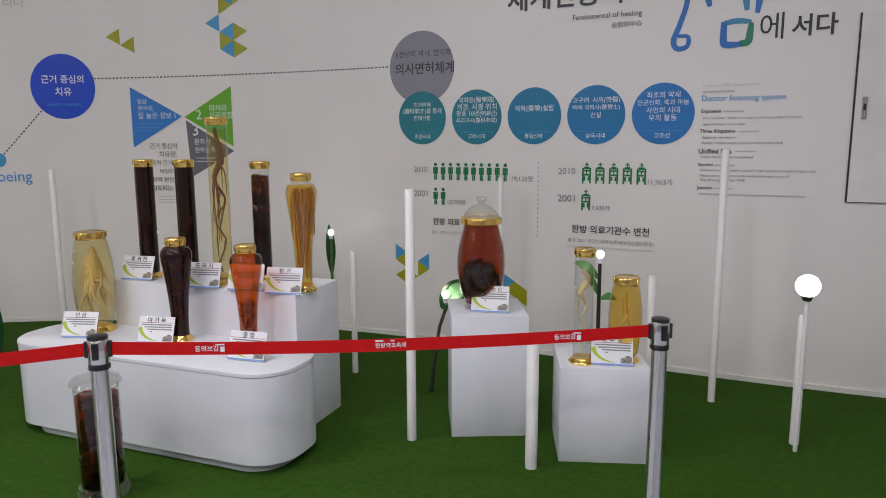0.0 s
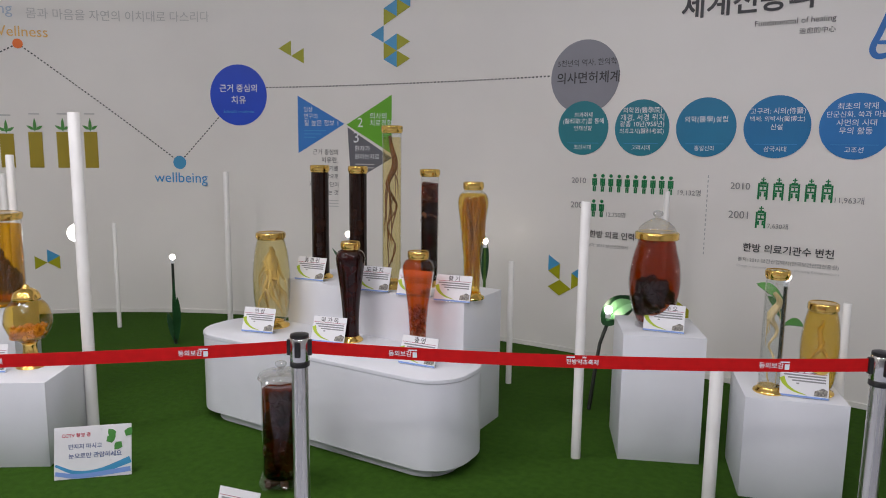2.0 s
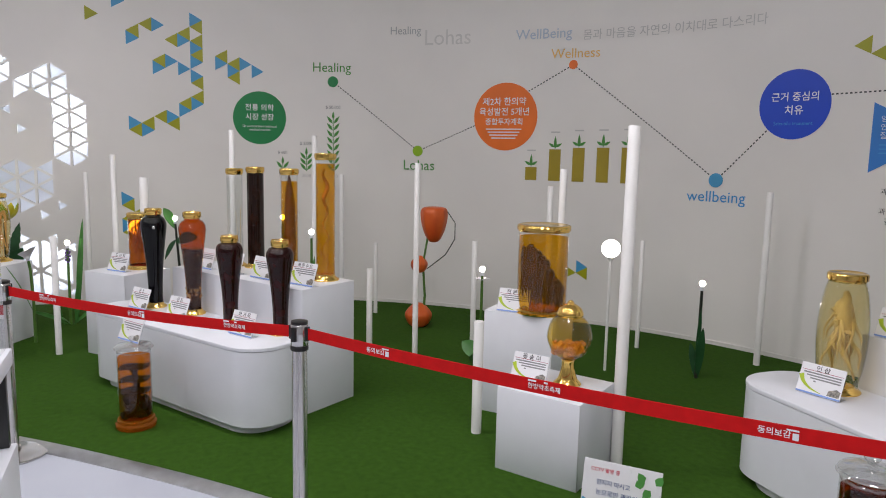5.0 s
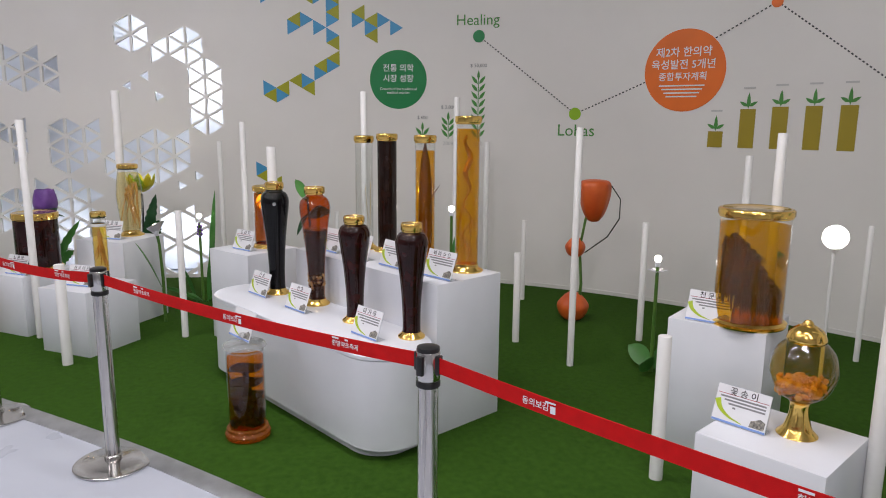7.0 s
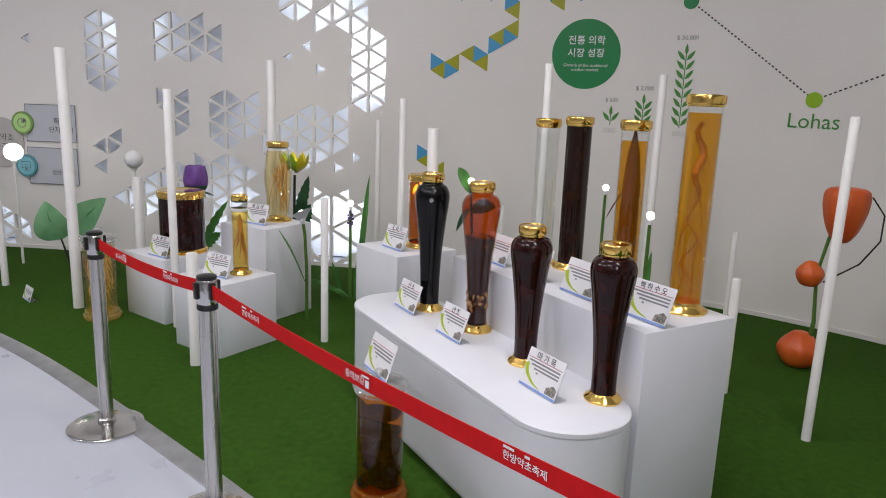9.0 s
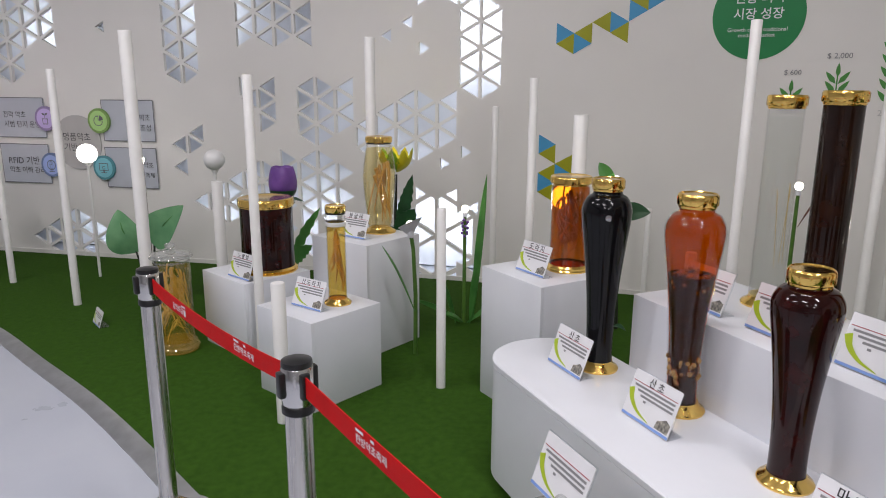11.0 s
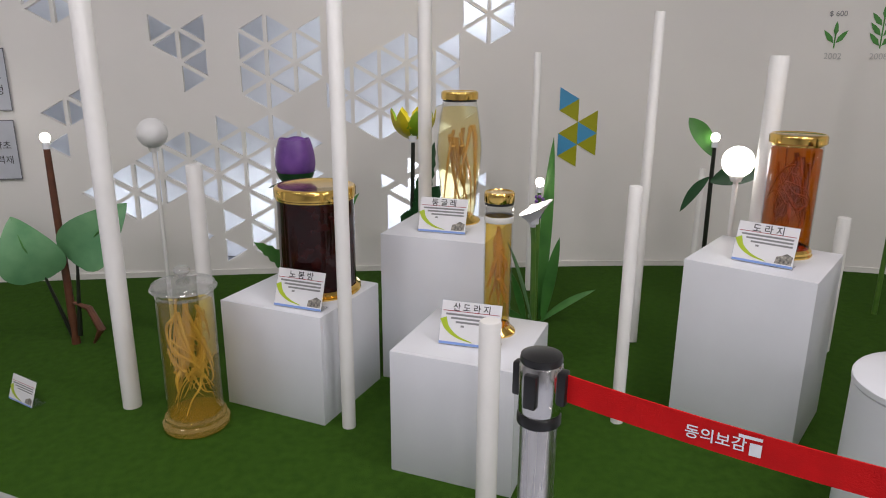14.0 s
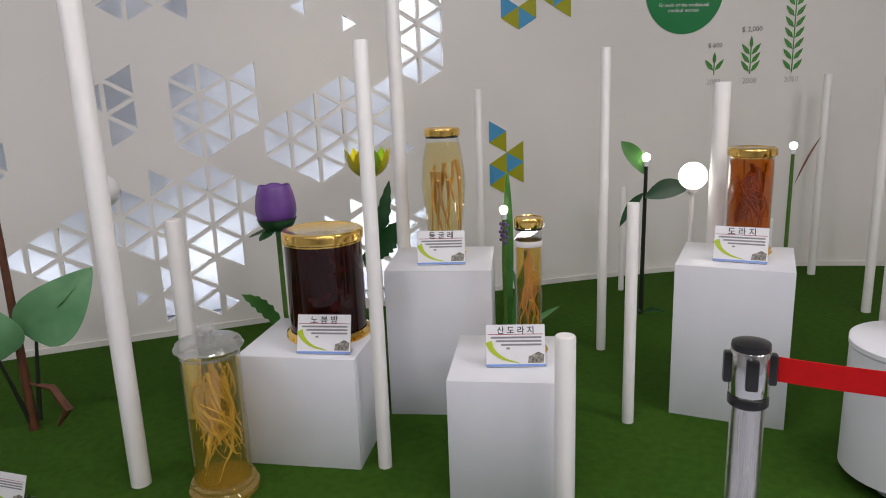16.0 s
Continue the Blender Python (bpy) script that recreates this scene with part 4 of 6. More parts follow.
def root(bm, x, y, z, ln, r, lean=0.25, n=9, seed=0, bound=1e9):
    """One wandering, tapering root that hangs down from z."""
    g = random.Random(seed)
    pts, rad = [], []
    dx, dy = g.uniform(-lean, lean), g.uniform(-lean, lean)
    for k in range(n):
        u = k / (n - 1)
        px, py = x + dx * ln * u + 0.25 * r * 4 * math.sin(5 * u + seed), y + dy * ln * u + 0.25 * r * 4 * math.cos(4 * u + 2 * seed)
        d = math.hypot(px, py)
        if d > bound:
            px, py = px * bound / d, py * bound / d
        pts.append((px, py, z - ln * u))
        rad.append(r * (1 - 0.85 * u) + 0.0008)
    return sweep(pts, rad, 6, bm)


def ginseng(rad, h, z0, seed, thick=0.35, tails=10):
    bm = bmesh.new()
    g = random.Random(seed)
    sweep([(0, 0, z0 + h), (0.1 * rad, 0, z0 + h * 0.93), (-0.1 * rad, 0, z0 + h * 0.85), (0, 0.05 * rad, z0 + h * 0.7), (0.1 * rad, 0, z0 + h * 0.5)], [rad * 0.12, rad * thick * 0.6, rad * thick, rad * thick * 1.05, rad * thick * 0.5], 10, bm)
    for k in range(tails):
        root(bm, g.uniform(-0.3, 0.3) * rad, g.uniform(-0.3, 0.3) * rad, z0 + h * g.uniform(0.45, 0.85), h * g.uniform(0.4, 0.8) * 0.6, rad * g.uniform(0.07, 0.2), 0.5, 10, seed * 31 + k, rad * 0.88)
    return bm


def bundle(rad, z0, z1, n, r, seed, lean=0.12, bm=None):
    bm = bm or bmesh.new()
    g = random.Random(seed)
    for k in range(n):
        a, d = g.uniform(0, 6.28), rad * math.sqrt(g.random()) * 0.85
        ln = (z1 - z0) * g.uniform(0.6, 0.98)
        root(bm, d * math.cos(a), d * math.sin(a), z1 - (z1 - z0 - ln) * g.random(), ln, r * g.uniform(0.6, 1.3), lean, 9, seed * 77 + k, rad * 0.9)
    return bm


def clump(rad, z0, z1, n, r, seed):
    """A matted root stock that stands high on one side of the jar and slopes down to the other."""
    bm = bmesh.new()
    g = random.Random(seed)
    for k in range(n):
        a, d = g.uniform(0, 6.28), rad * math.sqrt(g.random()) * 0.92
        x, y = d * math.cos(a), d * math.sin(a)
        up = 0.5 + 0.5 * (-0.54 * x - 0.84 * y) / rad
        top = z0 + (z1 - z0) * min(1.0, 0.3 + 0.95 * up) * g.uniform(0.82, 1.0)
        root(bm, x, y, top, (top - z0) * g.uniform(0.75, 0.98), r * g.uniform(0.5, 1.3), 0.1, 8, seed * 91 + k, rad * 0.97)
    return bm


def twisty(rad, h, z0, seed, thick, side=14):
    """One long writhing root with fine side roots."""
    bm = bmesh.new()
    g = random.Random(seed)
    pts, rr = [], []
    for k in range(22):
        u = k / 21
        a = 19 * u + seed
        pts.append((rad * 0.55 * math.sin(a) * (1 - 0.3 * u), rad * 0.4 * math.cos(1.3 * a), z0 + h * (1 - u)))
        rr.append(thick * (0.35 + 1.1 * math.exp(-((u - 0.22) / 0.16) ** 2) + 0.35 * (1 - u)))
    sweep(pts, rr, 9, bm)
    for k in range(side):
        q = pts[g.randint(2, 19)]
        root(bm, q[0], q[1], q[2], h * g.uniform(0.12, 0.4), thick * g.uniform(0.2, 0.4), 0.5, 9, seed * 13 + k, rad * 0.9)
    return bm


def tangle(rad, h, z0):
    """Whole ginseng: a thick body high up, with many long roots winding round the jar."""
    bm = ginseng(rad, h, z0, 81, 0.2, 6)
    g = random.Random(5)
    for k in range(46):
        a0, turn, d = g.uniform(0, 6.28), g.choice((-1, 1)) * g.uniform(1.0, 3.2), rad * g.uniform(0.55, 1.04)
        za, zb = z0 + h * g.uniform(0.4, 1.0), z0 + h * g.uniform(0.0, 0.6)
        pts = [(d * (0.7 + 0.22 * u) * math.cos(a0 + turn * u), d * (0.7 + 0.22 * u) * math.sin(a0 + turn * u), za + (zb - za) * u + 0.02 * math.sin(6 * u + k)) for u in [q / 10 for q in range(11)]]
        r = rad * g.uniform(0.04, 0.085)
        sweep(pts, [r * (1 - 0.08 * q) for q in range(11)], 6, bm)
    return bm


def lumps(rad, z0, z1, n, size, seed, bm=None):
    bm = bm or bmesh.new()
    g = random.Random(seed)
    for k in range(n):
        a, d = g.uniform(0, 6.28), rad * math.sqrt(g.random()) * 0.88
        m = Matrix.Translation((d * math.cos(a), d * math.sin(a), g.uniform(z0, z1))) @ Euler((g.random() * 3, g.random() * 3, g.random() * 3)).to_matrix().to_4x4() @ Matrix.Diagonal((size * g.uniform(0.7, 1.3), size * g.uniform(0.5, 1), size * g.uniform(0.4, 0.9), 1))
        bmesh.ops.create_icosphere(bm, subdivisions=1, radius=1, matrix=m)
    return bm


def ribbed(r, z0, z1, n=40):
    """A gold screw lid with a finely ribbed rim."""
    bm = bmesh.new()
    rings = []
    for rr, z in ((0.0, z0), (r * 0.97, z0), (r, z0 + 0.003), (r, z1 - 0.008), (r * 0.985, z1 - 0.003), (r * 0.93, z1), (r * 0.88, z1 - 0.003), (0, z1 - 0.002)):
        if rr == 0:
            rings.append([bm.verts.new((0, 0, z))])
            continue
        wob = rr > r * 0.99
        rings.append([bm.verts.new((rr * (1 + (0.018 if wob and k % 2 else 0)) * math.cos(6.28318 * k / (2 * n)), rr * (1 + (0.018 if wob and k % 2 else 0)) * math.sin(6.28318 * k / (2 * n)), z)) for k in range(2 * n)])
    for a, b in zip(rings, rings[1:]):
        for k in range(2 * n):
            q = list(dict.fromkeys([a[k % len(a)], a[(k + 1) % len(a)], b[(k + 1) % len(b)], b[k % len(b)]]))
            if len(q) > 2:
                bm.faces.new(q)
    return bm


def smooth_profile(pts, n=6):
    return [(max(0.0, float(r)), float(z)) for r, z in curve_through(pts, n)]


def shrink(profile, d, z0=None, z1=None):
    """The inside of a profile, cut between two heights and closed."""
    q = [(max(0.001, r - d), z) for r, z in profile]
    zs = [z for _, z in q]
    z0, z1 = max(z0 if z0 is not None else zs[0], zs[0] + d), min(z1 if z1 is not None else zs[-1], zs[-1] - d)
    rr = np.interp([z0, z1], zs, [r for r, _ in q])
    mid = [(r, z) for r, z in q if z0 + 1e-4 < z < z1 - 1e-4]
    return [(0, z0), (float(rr[0]), z0)] + mid + [(float(rr[1]), z1), (0, z1)]


TUBE = [(0.97, 0.03), (1.0, 0.06), (1.0, 0.5), (1.0, 0.965)]
VASE = [(0.58, 0.04), (0.56, 0.1), (0.58, 0.25), (0.68, 0.45), (0.86, 0.66), (1.0, 0.8), (0.99, 0.86), (0.82, 0.905), (0.6, 0.925), (0.6, 0.96)]
BARREL = [(0.62, 0.04), (0.78, 0.09), (0.9, 0.2), (1.0, 0.42), (0.98, 0.62), (0.86, 0.82), (0.72, 0.93), (0.7, 0.965)]
WAIST = [(0.66, 0.04), (0.74, 0.1), (0.84, 0.25), (0.98, 0.5), (0.98, 0.62), (0.86, 0.8), (0.72, 0.93), (0.72, 0.965)]


def jar(x, y, z, h, r, kind, liquid, level, label, filling=None, fill_mat=None, lid_r=None, foot=1.45, fill_label="", opaque=None, lid_h=0.035, core=None, rz=0):
    """A display jar: gold foot, glass wall, liquid, contents and ribbed gold lid."""
    j = thing("herb_jar", pose(x, y, z, 0, 0, rz), label, "jar")
    prof = smooth_profile([(a * r, b * h) for a, b in kind])
    neck, low = kind[-1][0] * r, kind[0][0] * r
    fr = max(low * foot, low + 0.012)
    part("foot", lathe([(0, 0), (fr, 0), (fr * 1.02, 0.006), (fr * 0.97, 0.012), (low * 1.12, 0.02), (low * 1.02, 0.03), (low * 1.02, h * 0.045 + 0.004), (0, h * 0.045 + 0.004)], 40), GOLD, j, "polished gold foot ring")
    if opaque is None:
        wall = prof + [(r2 - 0.003, z2) for r2, z2 in prof[::-1]]
        part("glass", lathe(wall, 40), GLASS, j, "clear glass wall")
        part("liquid", lathe(shrink(prof, 0.0042, h * 0.055, h * level), 40), LQ[liquid], j, liquid + " steeping liquor")
    else:
        part("filled_glass", lathe([(0, h * 0.045)] + prof + [(0, h * 0.965)], 40), opaque, j, "glass filled with very dark liquor")
    if core:
        part("sediment", lathe(shrink(prof, 0.0065, h * 0.056, h * core), 40), SEDIMENT, j, "packed dark sediment")
    if filling:
        part(filling[0], filling[1], fill_mat, j, fill_label)
    lr = lid_r or neck * 1.1
    part("lid", ribbed(lr, h - lid_h, h), GOLD, j, "ribbed gold screw lid")
    part("collar", lathe([(neck * 1.01, h - lid_h - 0.008), (neck * 1.03, h - lid_h - 0.006), (neck * 1.03, h - lid_h)], 32), BLACK if kind is WAIST or h == 0.5 else GOLD, j)
    return j


LOW, UP = 0.52, 0.79
# jars on the bench near the service cabinet
jar(-1.22, 4.28, UP, 0.71, 0.054, TUBE, "brown", 0.9, "tall tube jar of near-black herb liquor with gold lid", opaque=DARK_BROWN)
jar(-0.94, 4.29, UP, 0.71, 0.054, TUBE, "brown", 0.9, "tall tube jar of dark brown herb liquor with gold lid", opaque=DARK_BROWN)
jar(-0.66, 4.23, UP, 0.95, 0.056, TUBE, "pale", 0.93, "very tall tube jar holding one long twisting dark root", ("root", twisty(0.05, 0.83, 0.06, 5, 0.011)), ROOT_BROWN, fill_label="long twisted brown root")
jar(-0.5, 4.4, UP, 0.70, 0.054, TUBE, "brown", 0.88, "tall tube jar of black fruit liquor with gold lid", ("fruit", lumps(0.05, 0.38, 0.62, 60, 0.02, 9)), ROOT_BROWN, fill_label="dark soaked fruit pieces", core=0.72)
jar(-0.12, 4.2, UP, 0.645, 0.084, VASE, "yellow", 0.9, "slender vase jar packed with brown astragalus roots", ("roots", bundle(0.072, 0.3, 0.57, 40, 0.007, 3, 0.15, bundle(0.044, 0.05, 0.42, 24, 0.006, 4, 0.08))), ROOT_TAN, fill_label="bundle of thin tan roots")
jar(-1.365, 3.98, LOW, 0.58, 0.113, BARREL, "pale", 0.93, "barrel-shaped clear jar with whole pale ginseng roots", ("ginseng", ginseng(0.095, 0.44, 0.05, 11, 0.36, 26)), ROOT_PALE, fill_label="whole pale ginseng roots")
jar(-0.76, 3.95, LOW, 0.57, 0.081, VASE, "brown", 0.9, "slender vase jar of dark red-black berry liquor", opaque=DARK_RED)
jar(-0.31, 3.93, LOW, 0.555, 0.084, VASE, "orange", 0.93, "slender vase jar of orange liquor with pebbly seeds", ("seeds", lumps(0.046, 0.045, 0.26, 300, 0.0115, 4)), BEADS, fill_label="layer of soaked seed galls")
# jars on the bench by the pierced wall
jar(-4.3, 1.5, UP, 0.70, 0.055, TUBE, "clear", 0.9, "tall clear tube jar with fine pale fibres", ("fibres", bundle(0.045, 0.1, 0.5, 3, 0.0016, 8, 0.08)), ROOT_PALE, fill_label="fine pale plant fibres")
jar(-4.19, 1.63, UP, 0.715, 0.058, TUBE, "brown", 0.9, "tall tube jar of blackish herb liquor with gold lid", opaque=DARK_BROWN)
jar(-3.82, 1.8, UP, 0.715, 0.057, TUBE, "amber", 0.88, "tall tube jar with one pointed brown root in amber liquor", ("root", sweep([(0, 0, 0.06), (0.004, 0, 0.2), (0, 0.003, 0.45), (0.002, 0, 0.58), (0, 0, 0.675)], [0.036, 0.041, 0.036, 0.024, 0.004], 14)), ROOT_BROWN, fill_label="single pointed brown root")
jar(-3.545, 1.98, UP, 0.82, 0.063, TUBE, "amber", 0.92, "very tall tube jar of golden liquor with a branching root", ("root", twisty(0.052, 0.66, 0.06, 21, 0.009, 14)), ROOT_TAN, fill_label="thin branching root")
j = jar(-4.3, 0.955, LOW, 0.69, 0.084, VASE, "brown", 0.9, "tall vase jar of ink-black liquor with gold foot", opaque=INKY)
em = lathe([(0, 0), (0.011, 0), (0.0105, 0.002), (0.007, 0.003), (0, 0.003)], 20)
bmesh.ops.rotate(em, cent=(0, 0, 0), matrix=Matrix.Rotation(radians(90), 3, "Y"), verts=em.verts)
bmesh.ops.translate(em, vec=(0.0835, 0.0, 0.565), verts=em.verts)
part("emblem", em, CHROME, j, "small round silver emblem")
jar(-4.0, 1.19, LOW, 0.688, 0.088, VASE, "orange", 0.93, "tall vase jar of orange liquor over dark seeds", ("seeds", lumps(0.072, 0.4, 0.45, 90, 0.01, 14, lumps(0.053, 0.1, 0.18, 150, 0.012, 15))), BEADS, fill_label="deep layer of tan and dark seeds", core=0.64)
jar(-3.61, 1.385, LOW, 0.57, 0.082, VASE, "brown", 0.9, "vase jar of dark red berry liquor with gold lid", opaque=DARK_RED)
jar(-3.28, 1.64, LOW, 0.575, 0.08, VASE, "brown", 0.9, "vase jar of dark red rowan liquor with gold lid", opaque=DARK_RED)
# jars on the plinths
jar(1.4, 4.3, 0.49, 0.587, 0.049, TUBE, "clear", 0.9, "slim clear tube jar with one pale knotted root", ("root", twisty(0.034, 0.43, 0.05, 31, 0.011, 6)), ROOT_PALE, fill_label="pale knotted root")
jar(1.6, 4.39, 0.49, 0.437, 0.085, BARREL, "yellow", 0.92, "squat clear jar of pale yellow liquor", ("root", ginseng(0.06, 0.3, 0.05, 33, 0.2, 4)), ROOT_PALE, fill_label="pale root")
jar(-2.8, 3.17, 0.655, 0.55, 0.155, [(1.0, 0.04), (1.0, 0.1), (1.0, 0.5), (1.0, 0.96)], "amber", 0.86, "wide drum jar with a mass of dark root in golden liquor", ("root_mass", clump(0.135, 0.04, 0.42, 230, 0.011, 41)), ROOT_CLUMP, lid_r=0.162, foot=0.9, fill_label="dark mass of fibrous root")
jar(-5.17, 0.86, 0.66, 0.45, 0.09, [(0.98, 0.04), (1.0, 0.1), (1.0, 0.5), (1.0, 0.86), (0.92, 0.93), (0.92, 0.965)], "cola", 0.88, "cylinder jar packed with brown bellflower roots", ("roots", tangle(0.082, 0.34, 0.04)), ROOT_TAN, lid_r=0.096, foot=1.15, fill_label="tangle of brown roots")
slim = jar(-5.12, -0.272, 0.445, 0.5, 0.048, TUBE, "yellow", 0.83, "slim tube jar with a root and gold lid", ("root", ginseng(0.042, 0.34, 0.04, 51, 0.4, 14)), ROOT_SAND, lid_r=0.05, fill_label="small branching root")
part("paper_label", lathe([(0.0486, 0.398), (0.0492, 0.399), (0.0492, 0.418), (0.0486, 0.419)], 40), WAX, slim, "white paper band under the lid")
jar(-5.9, -0.24, 0.655, 0.57, 0.1, WAIST, "pale", 0.88, "tall curved glass jar with pale segmented roots", ("roots", bundle(0.08, 0.04, 0.44, 9, 0.011, 53, 0.35)), ROOT_SAND, lid_r=0.078, fill_label="pale jointed roots")
jar(-5.69, -0.87, 0.445, 0.435, 0.152, [(1.0, 0.05), (1.0, 0.1), (1.0, 0.5), (1.0, 0.95)], "brown", 0.9, "wide drum jar of dark red liquor with flat gold lid", opaque=DARK_RED, lid_r=0.158, foot=1.1, lid_h=0.045)


def round_jar():
    j = thing("herb_jar", pose(0.80, 4.55, 0.675), "round amber jar with gold rim and glass knob lid", "jar")
    prof = smooth_profile([(0.072, 0.012), (0.086, 0.03), (0.119, 0.12), (0.136, 0.23), (0.13, 0.33), (0.107, 0.43), (0.096, 0.475)])
    part("foot", lathe([(0, 0), (0.09, 0), (0.092, 0.008), (0.078, 0.014), (0, 0.015)], 40), GLASS, j)
    part("glass", lathe(prof + [(r - 0.004, z) for r, z in prof[::-1]], 44), GLASS, j)
    part("liquid", lathe(shrink(prof, 0.005, 0.03, 0.465), 44), LQ["russet"], j, "red-brown liquor")
    part("roots", lumps(0.106, 0.07, 0.24, 110, 0.036, 61), SEDIMENT, j, "dark soaked root slices")
    part("rim", ribbed(0.112, 0.475, 0.515), GOLD, j, "ribbed gold rim")
    part("lid", lathe(smooth_profile([(0.1, 0.515), (0.085, 0.545), (0.045, 0.575), (0.02, 0.585), (0.014, 0.592), (0.027, 0.605), (0.022, 0.622), (0.0, 0.628)]), 36), LIDGLASS, j, "clear glass lid with knob")


def goblet_jar():
    j = thing("herb_jar", pose(-2.1, 2.92, 0.44), "globe-shaped golden jar on a gold stem foot", "jar")
    part("foot", lathe(smooth_profile([(0.0, 0.0), (0.068, 0.0), (0.066, 0.01), (0.05, 0.03), (0.036, 0.08), (0.034, 0.12), (0.042, 0.135)]), 36), GOLD, j, "flared gold stem foot")
    prof = smooth_profile([(0.04, 0.135), (0.085, 0.165), (0.113, 0.225), (0.116, 0.265), (0.1, 0.325), (0.06, 0.37)])
    part("glass", lathe(prof + [(r - 0.003, z) for r, z in prof[::-1]], 44), GLASS, j)
    part("liquid", lathe(shrink(prof, 0.004, 0.14, 0.345), 44), LQ["yellow"], j, "golden liquor")
    part("petals", lumps(0.095, 0.165, 0.215, 120, 0.016, 71), mat("petal_bits", (0.55, 0.2, 0.03), 0.6, second=(0.75, 0.4, 0.1), scale=30), j, "layer of orange petals")
    part("cap", lathe(smooth_profile([(0.064, 0.362), (0.068, 0.37), (0.066, 0.382), (0.055, 0.405), (0.03, 0.422), (0.02, 0.424), (0.018, 0.432), (0.01, 0.442), (0.0, 0.445)]), 36), GOLD, j, "domed gold cap with knob")


def floor_jar(x, y, h, r, liquid, label, content, m, foot=None):
    j = thing("floor_jar", pose(x, y, 0), label, "jar")
    prof = smooth_profile([(r * 1.12, 0.004), (r * 1.14, 0.03), (r * 0.97, 0.055), (r * 0.95, 0.08), (r * 0.95, h * 0.5), (r * 0.95, h * 0.8), (r * 0.9, h * 0.84), (r * 0.92, h * 0.865)])
    part("glass", lathe([(a, b) for a, b in prof if b > 0.05] + [(a - 0.004, b) for a, b in prof[::-1] if b > 0.05], 44), GLASS, j)
    part("foot", lathe([(0, 0.002), (r * 1.08, 0.002), (r * 1.14, 0.01), (r * 1.15, 0.028), (r * 1.08, 0.036), (r * 1.03, 0.04), (r * 1.06, 0.045), (r * 1.05, 0.054), (r * 0.96, 0.06), (r * 0.9, 0.061), (0, 0.061)], 44), foot or GLASS, j, "thick moulded glass foot")
    part("liquid", lathe(shrink(prof, 0.006, 0.062, h * 0.78), 44), liquid, j, "steeping liquor")
    part("neck_ring", lathe([(r * 0.9, h * 0.825), (r * 0.95, h * 0.83), (r * 0.95, h * 0.84), (r * 0.9, h * 0.846)], 44), LIDGLASS, j)
    if content:
        part("roots", content, m, j)
    lid = part("lid", lathe(smooth_profile([(0.0, h * 0.868), (r * 1.02, h * 0.868), (r * 1.04, h * 0.885), (r * 0.98, h * 0.905), (r * 0.5, h * 0.925), (r * 0.16, h * 0.935)], 5) + [(0, h * 0.936)], 40), LIDGLASS, j, "pressed glass lid")
    part("knob", lathe(smooth_profile([(0.0, h * 0.937), (r * 0.14, h * 0.938), (r * 0.14, h * 0.946), (r * 0.26, h * 0.965), (r * 0.24, h * 0.99), (0.0, h)], 5), 24), LIDGLASS, lid, "round glass knob")
    return j


def fungus(rad):
    """Dark slices of bracket fungus stacked in the jar: thin wavy plates on stalks over a heap of lumps."""
    bm = lumps(rad * 0.9, 0.08, 0.19, 26, 0.04, 83)
    for z, t in ((0.215, 0.018), (0.285, 0.008), (0.36, 0.007)):
        lathe([(0, z - t), (rad * 0.6, z - t * 0.8), (rad * 0.97, z - 0.002), (rad * 0.98, z + 0.003), (rad * 0.5, z), (0, z - 0.002)], 24, bm)
    sweep([(0.01, 0, 0.2), (0.014, 0.01, 0.26), (-0.008, 0, 0.32), (0.0, 0, 0.355)], [0.03, 0.018, 0.014, 0.03], 10, bm)
    for v in bm.verts:
        v.co.z += 0.009 * math.sin(30 * v.co.x + 22 * v.co.y)
    return bm


round_jar()
goblet_jar()
floor_jar(-5.46, -1.36, 0.64, 0.108, LQ["golden"], "large lidded glass jar with whole ginseng, on the carpet", tangle(0.092, 0.43, 0.065), ROOT_GOLD, HONEY_GLASS)
floor_jar(-3.41, 0.82, 0.545, 0.098, LQ["cloudy"], "large lidded glass jar of amber liquor, on the carpet", fungus(0.086), SEDIMENT, AMBER_GLASS)
floor_jar(-0.64, 3.21, 0.62, 0.1, LQ["brown"], "large lidded glass jar of dark brown liquor, on the carpet", lumps(0.08, 0.03, 0.46, 150, 0.032, 85), ROOT_DARK)

# ---- name cards ----
CARD_RED, CARD_LIME, CARD_BLUE, CARD_PHOTO = ink("card_red", (0.35, 0.02, 0.05)), ink("card_lime", (0.42, 0.55, 0.03)), ink("card_blue", (0.22, 0.36, 0.75)), mat("card_photo", (0.03, 0.03, 0.035), 0.4, second=(0.45, 0.42, 0.36), scale=90)


def flat_at(bm, dy):
    """Stand a flat drawing upright: x stays, y becomes z, dy in front of the card."""
    for v in bm.verts:
        v.co = (v.co.x, -dy - v.co.z, v.co.y)
    return bm


def band(pts, w0, w1):
    q = curve_through(pts, 8)
    bm = bmesh.new()
    rows = []
    for k, p in enumerate(q):
        d = q[min(k + 1, len(q) - 1)] - q[max(k - 1, 0)]
        n = np.array([-d[1], d[0]]) / max(1e-9, np.linalg.norm(d))
        w = w0 + (w1 - w0) * k / (len(q) - 1)
        rows.append([bm.verts.new((*(p + n * w), 0)), bm.verts.new((*(p - n * w), 0))])
    for a, b in zip(rows, rows[1:]):
        bm.faces.new((a[0], a[1], b[1], b[0]))
    return bm


CARD_CACHE = {}


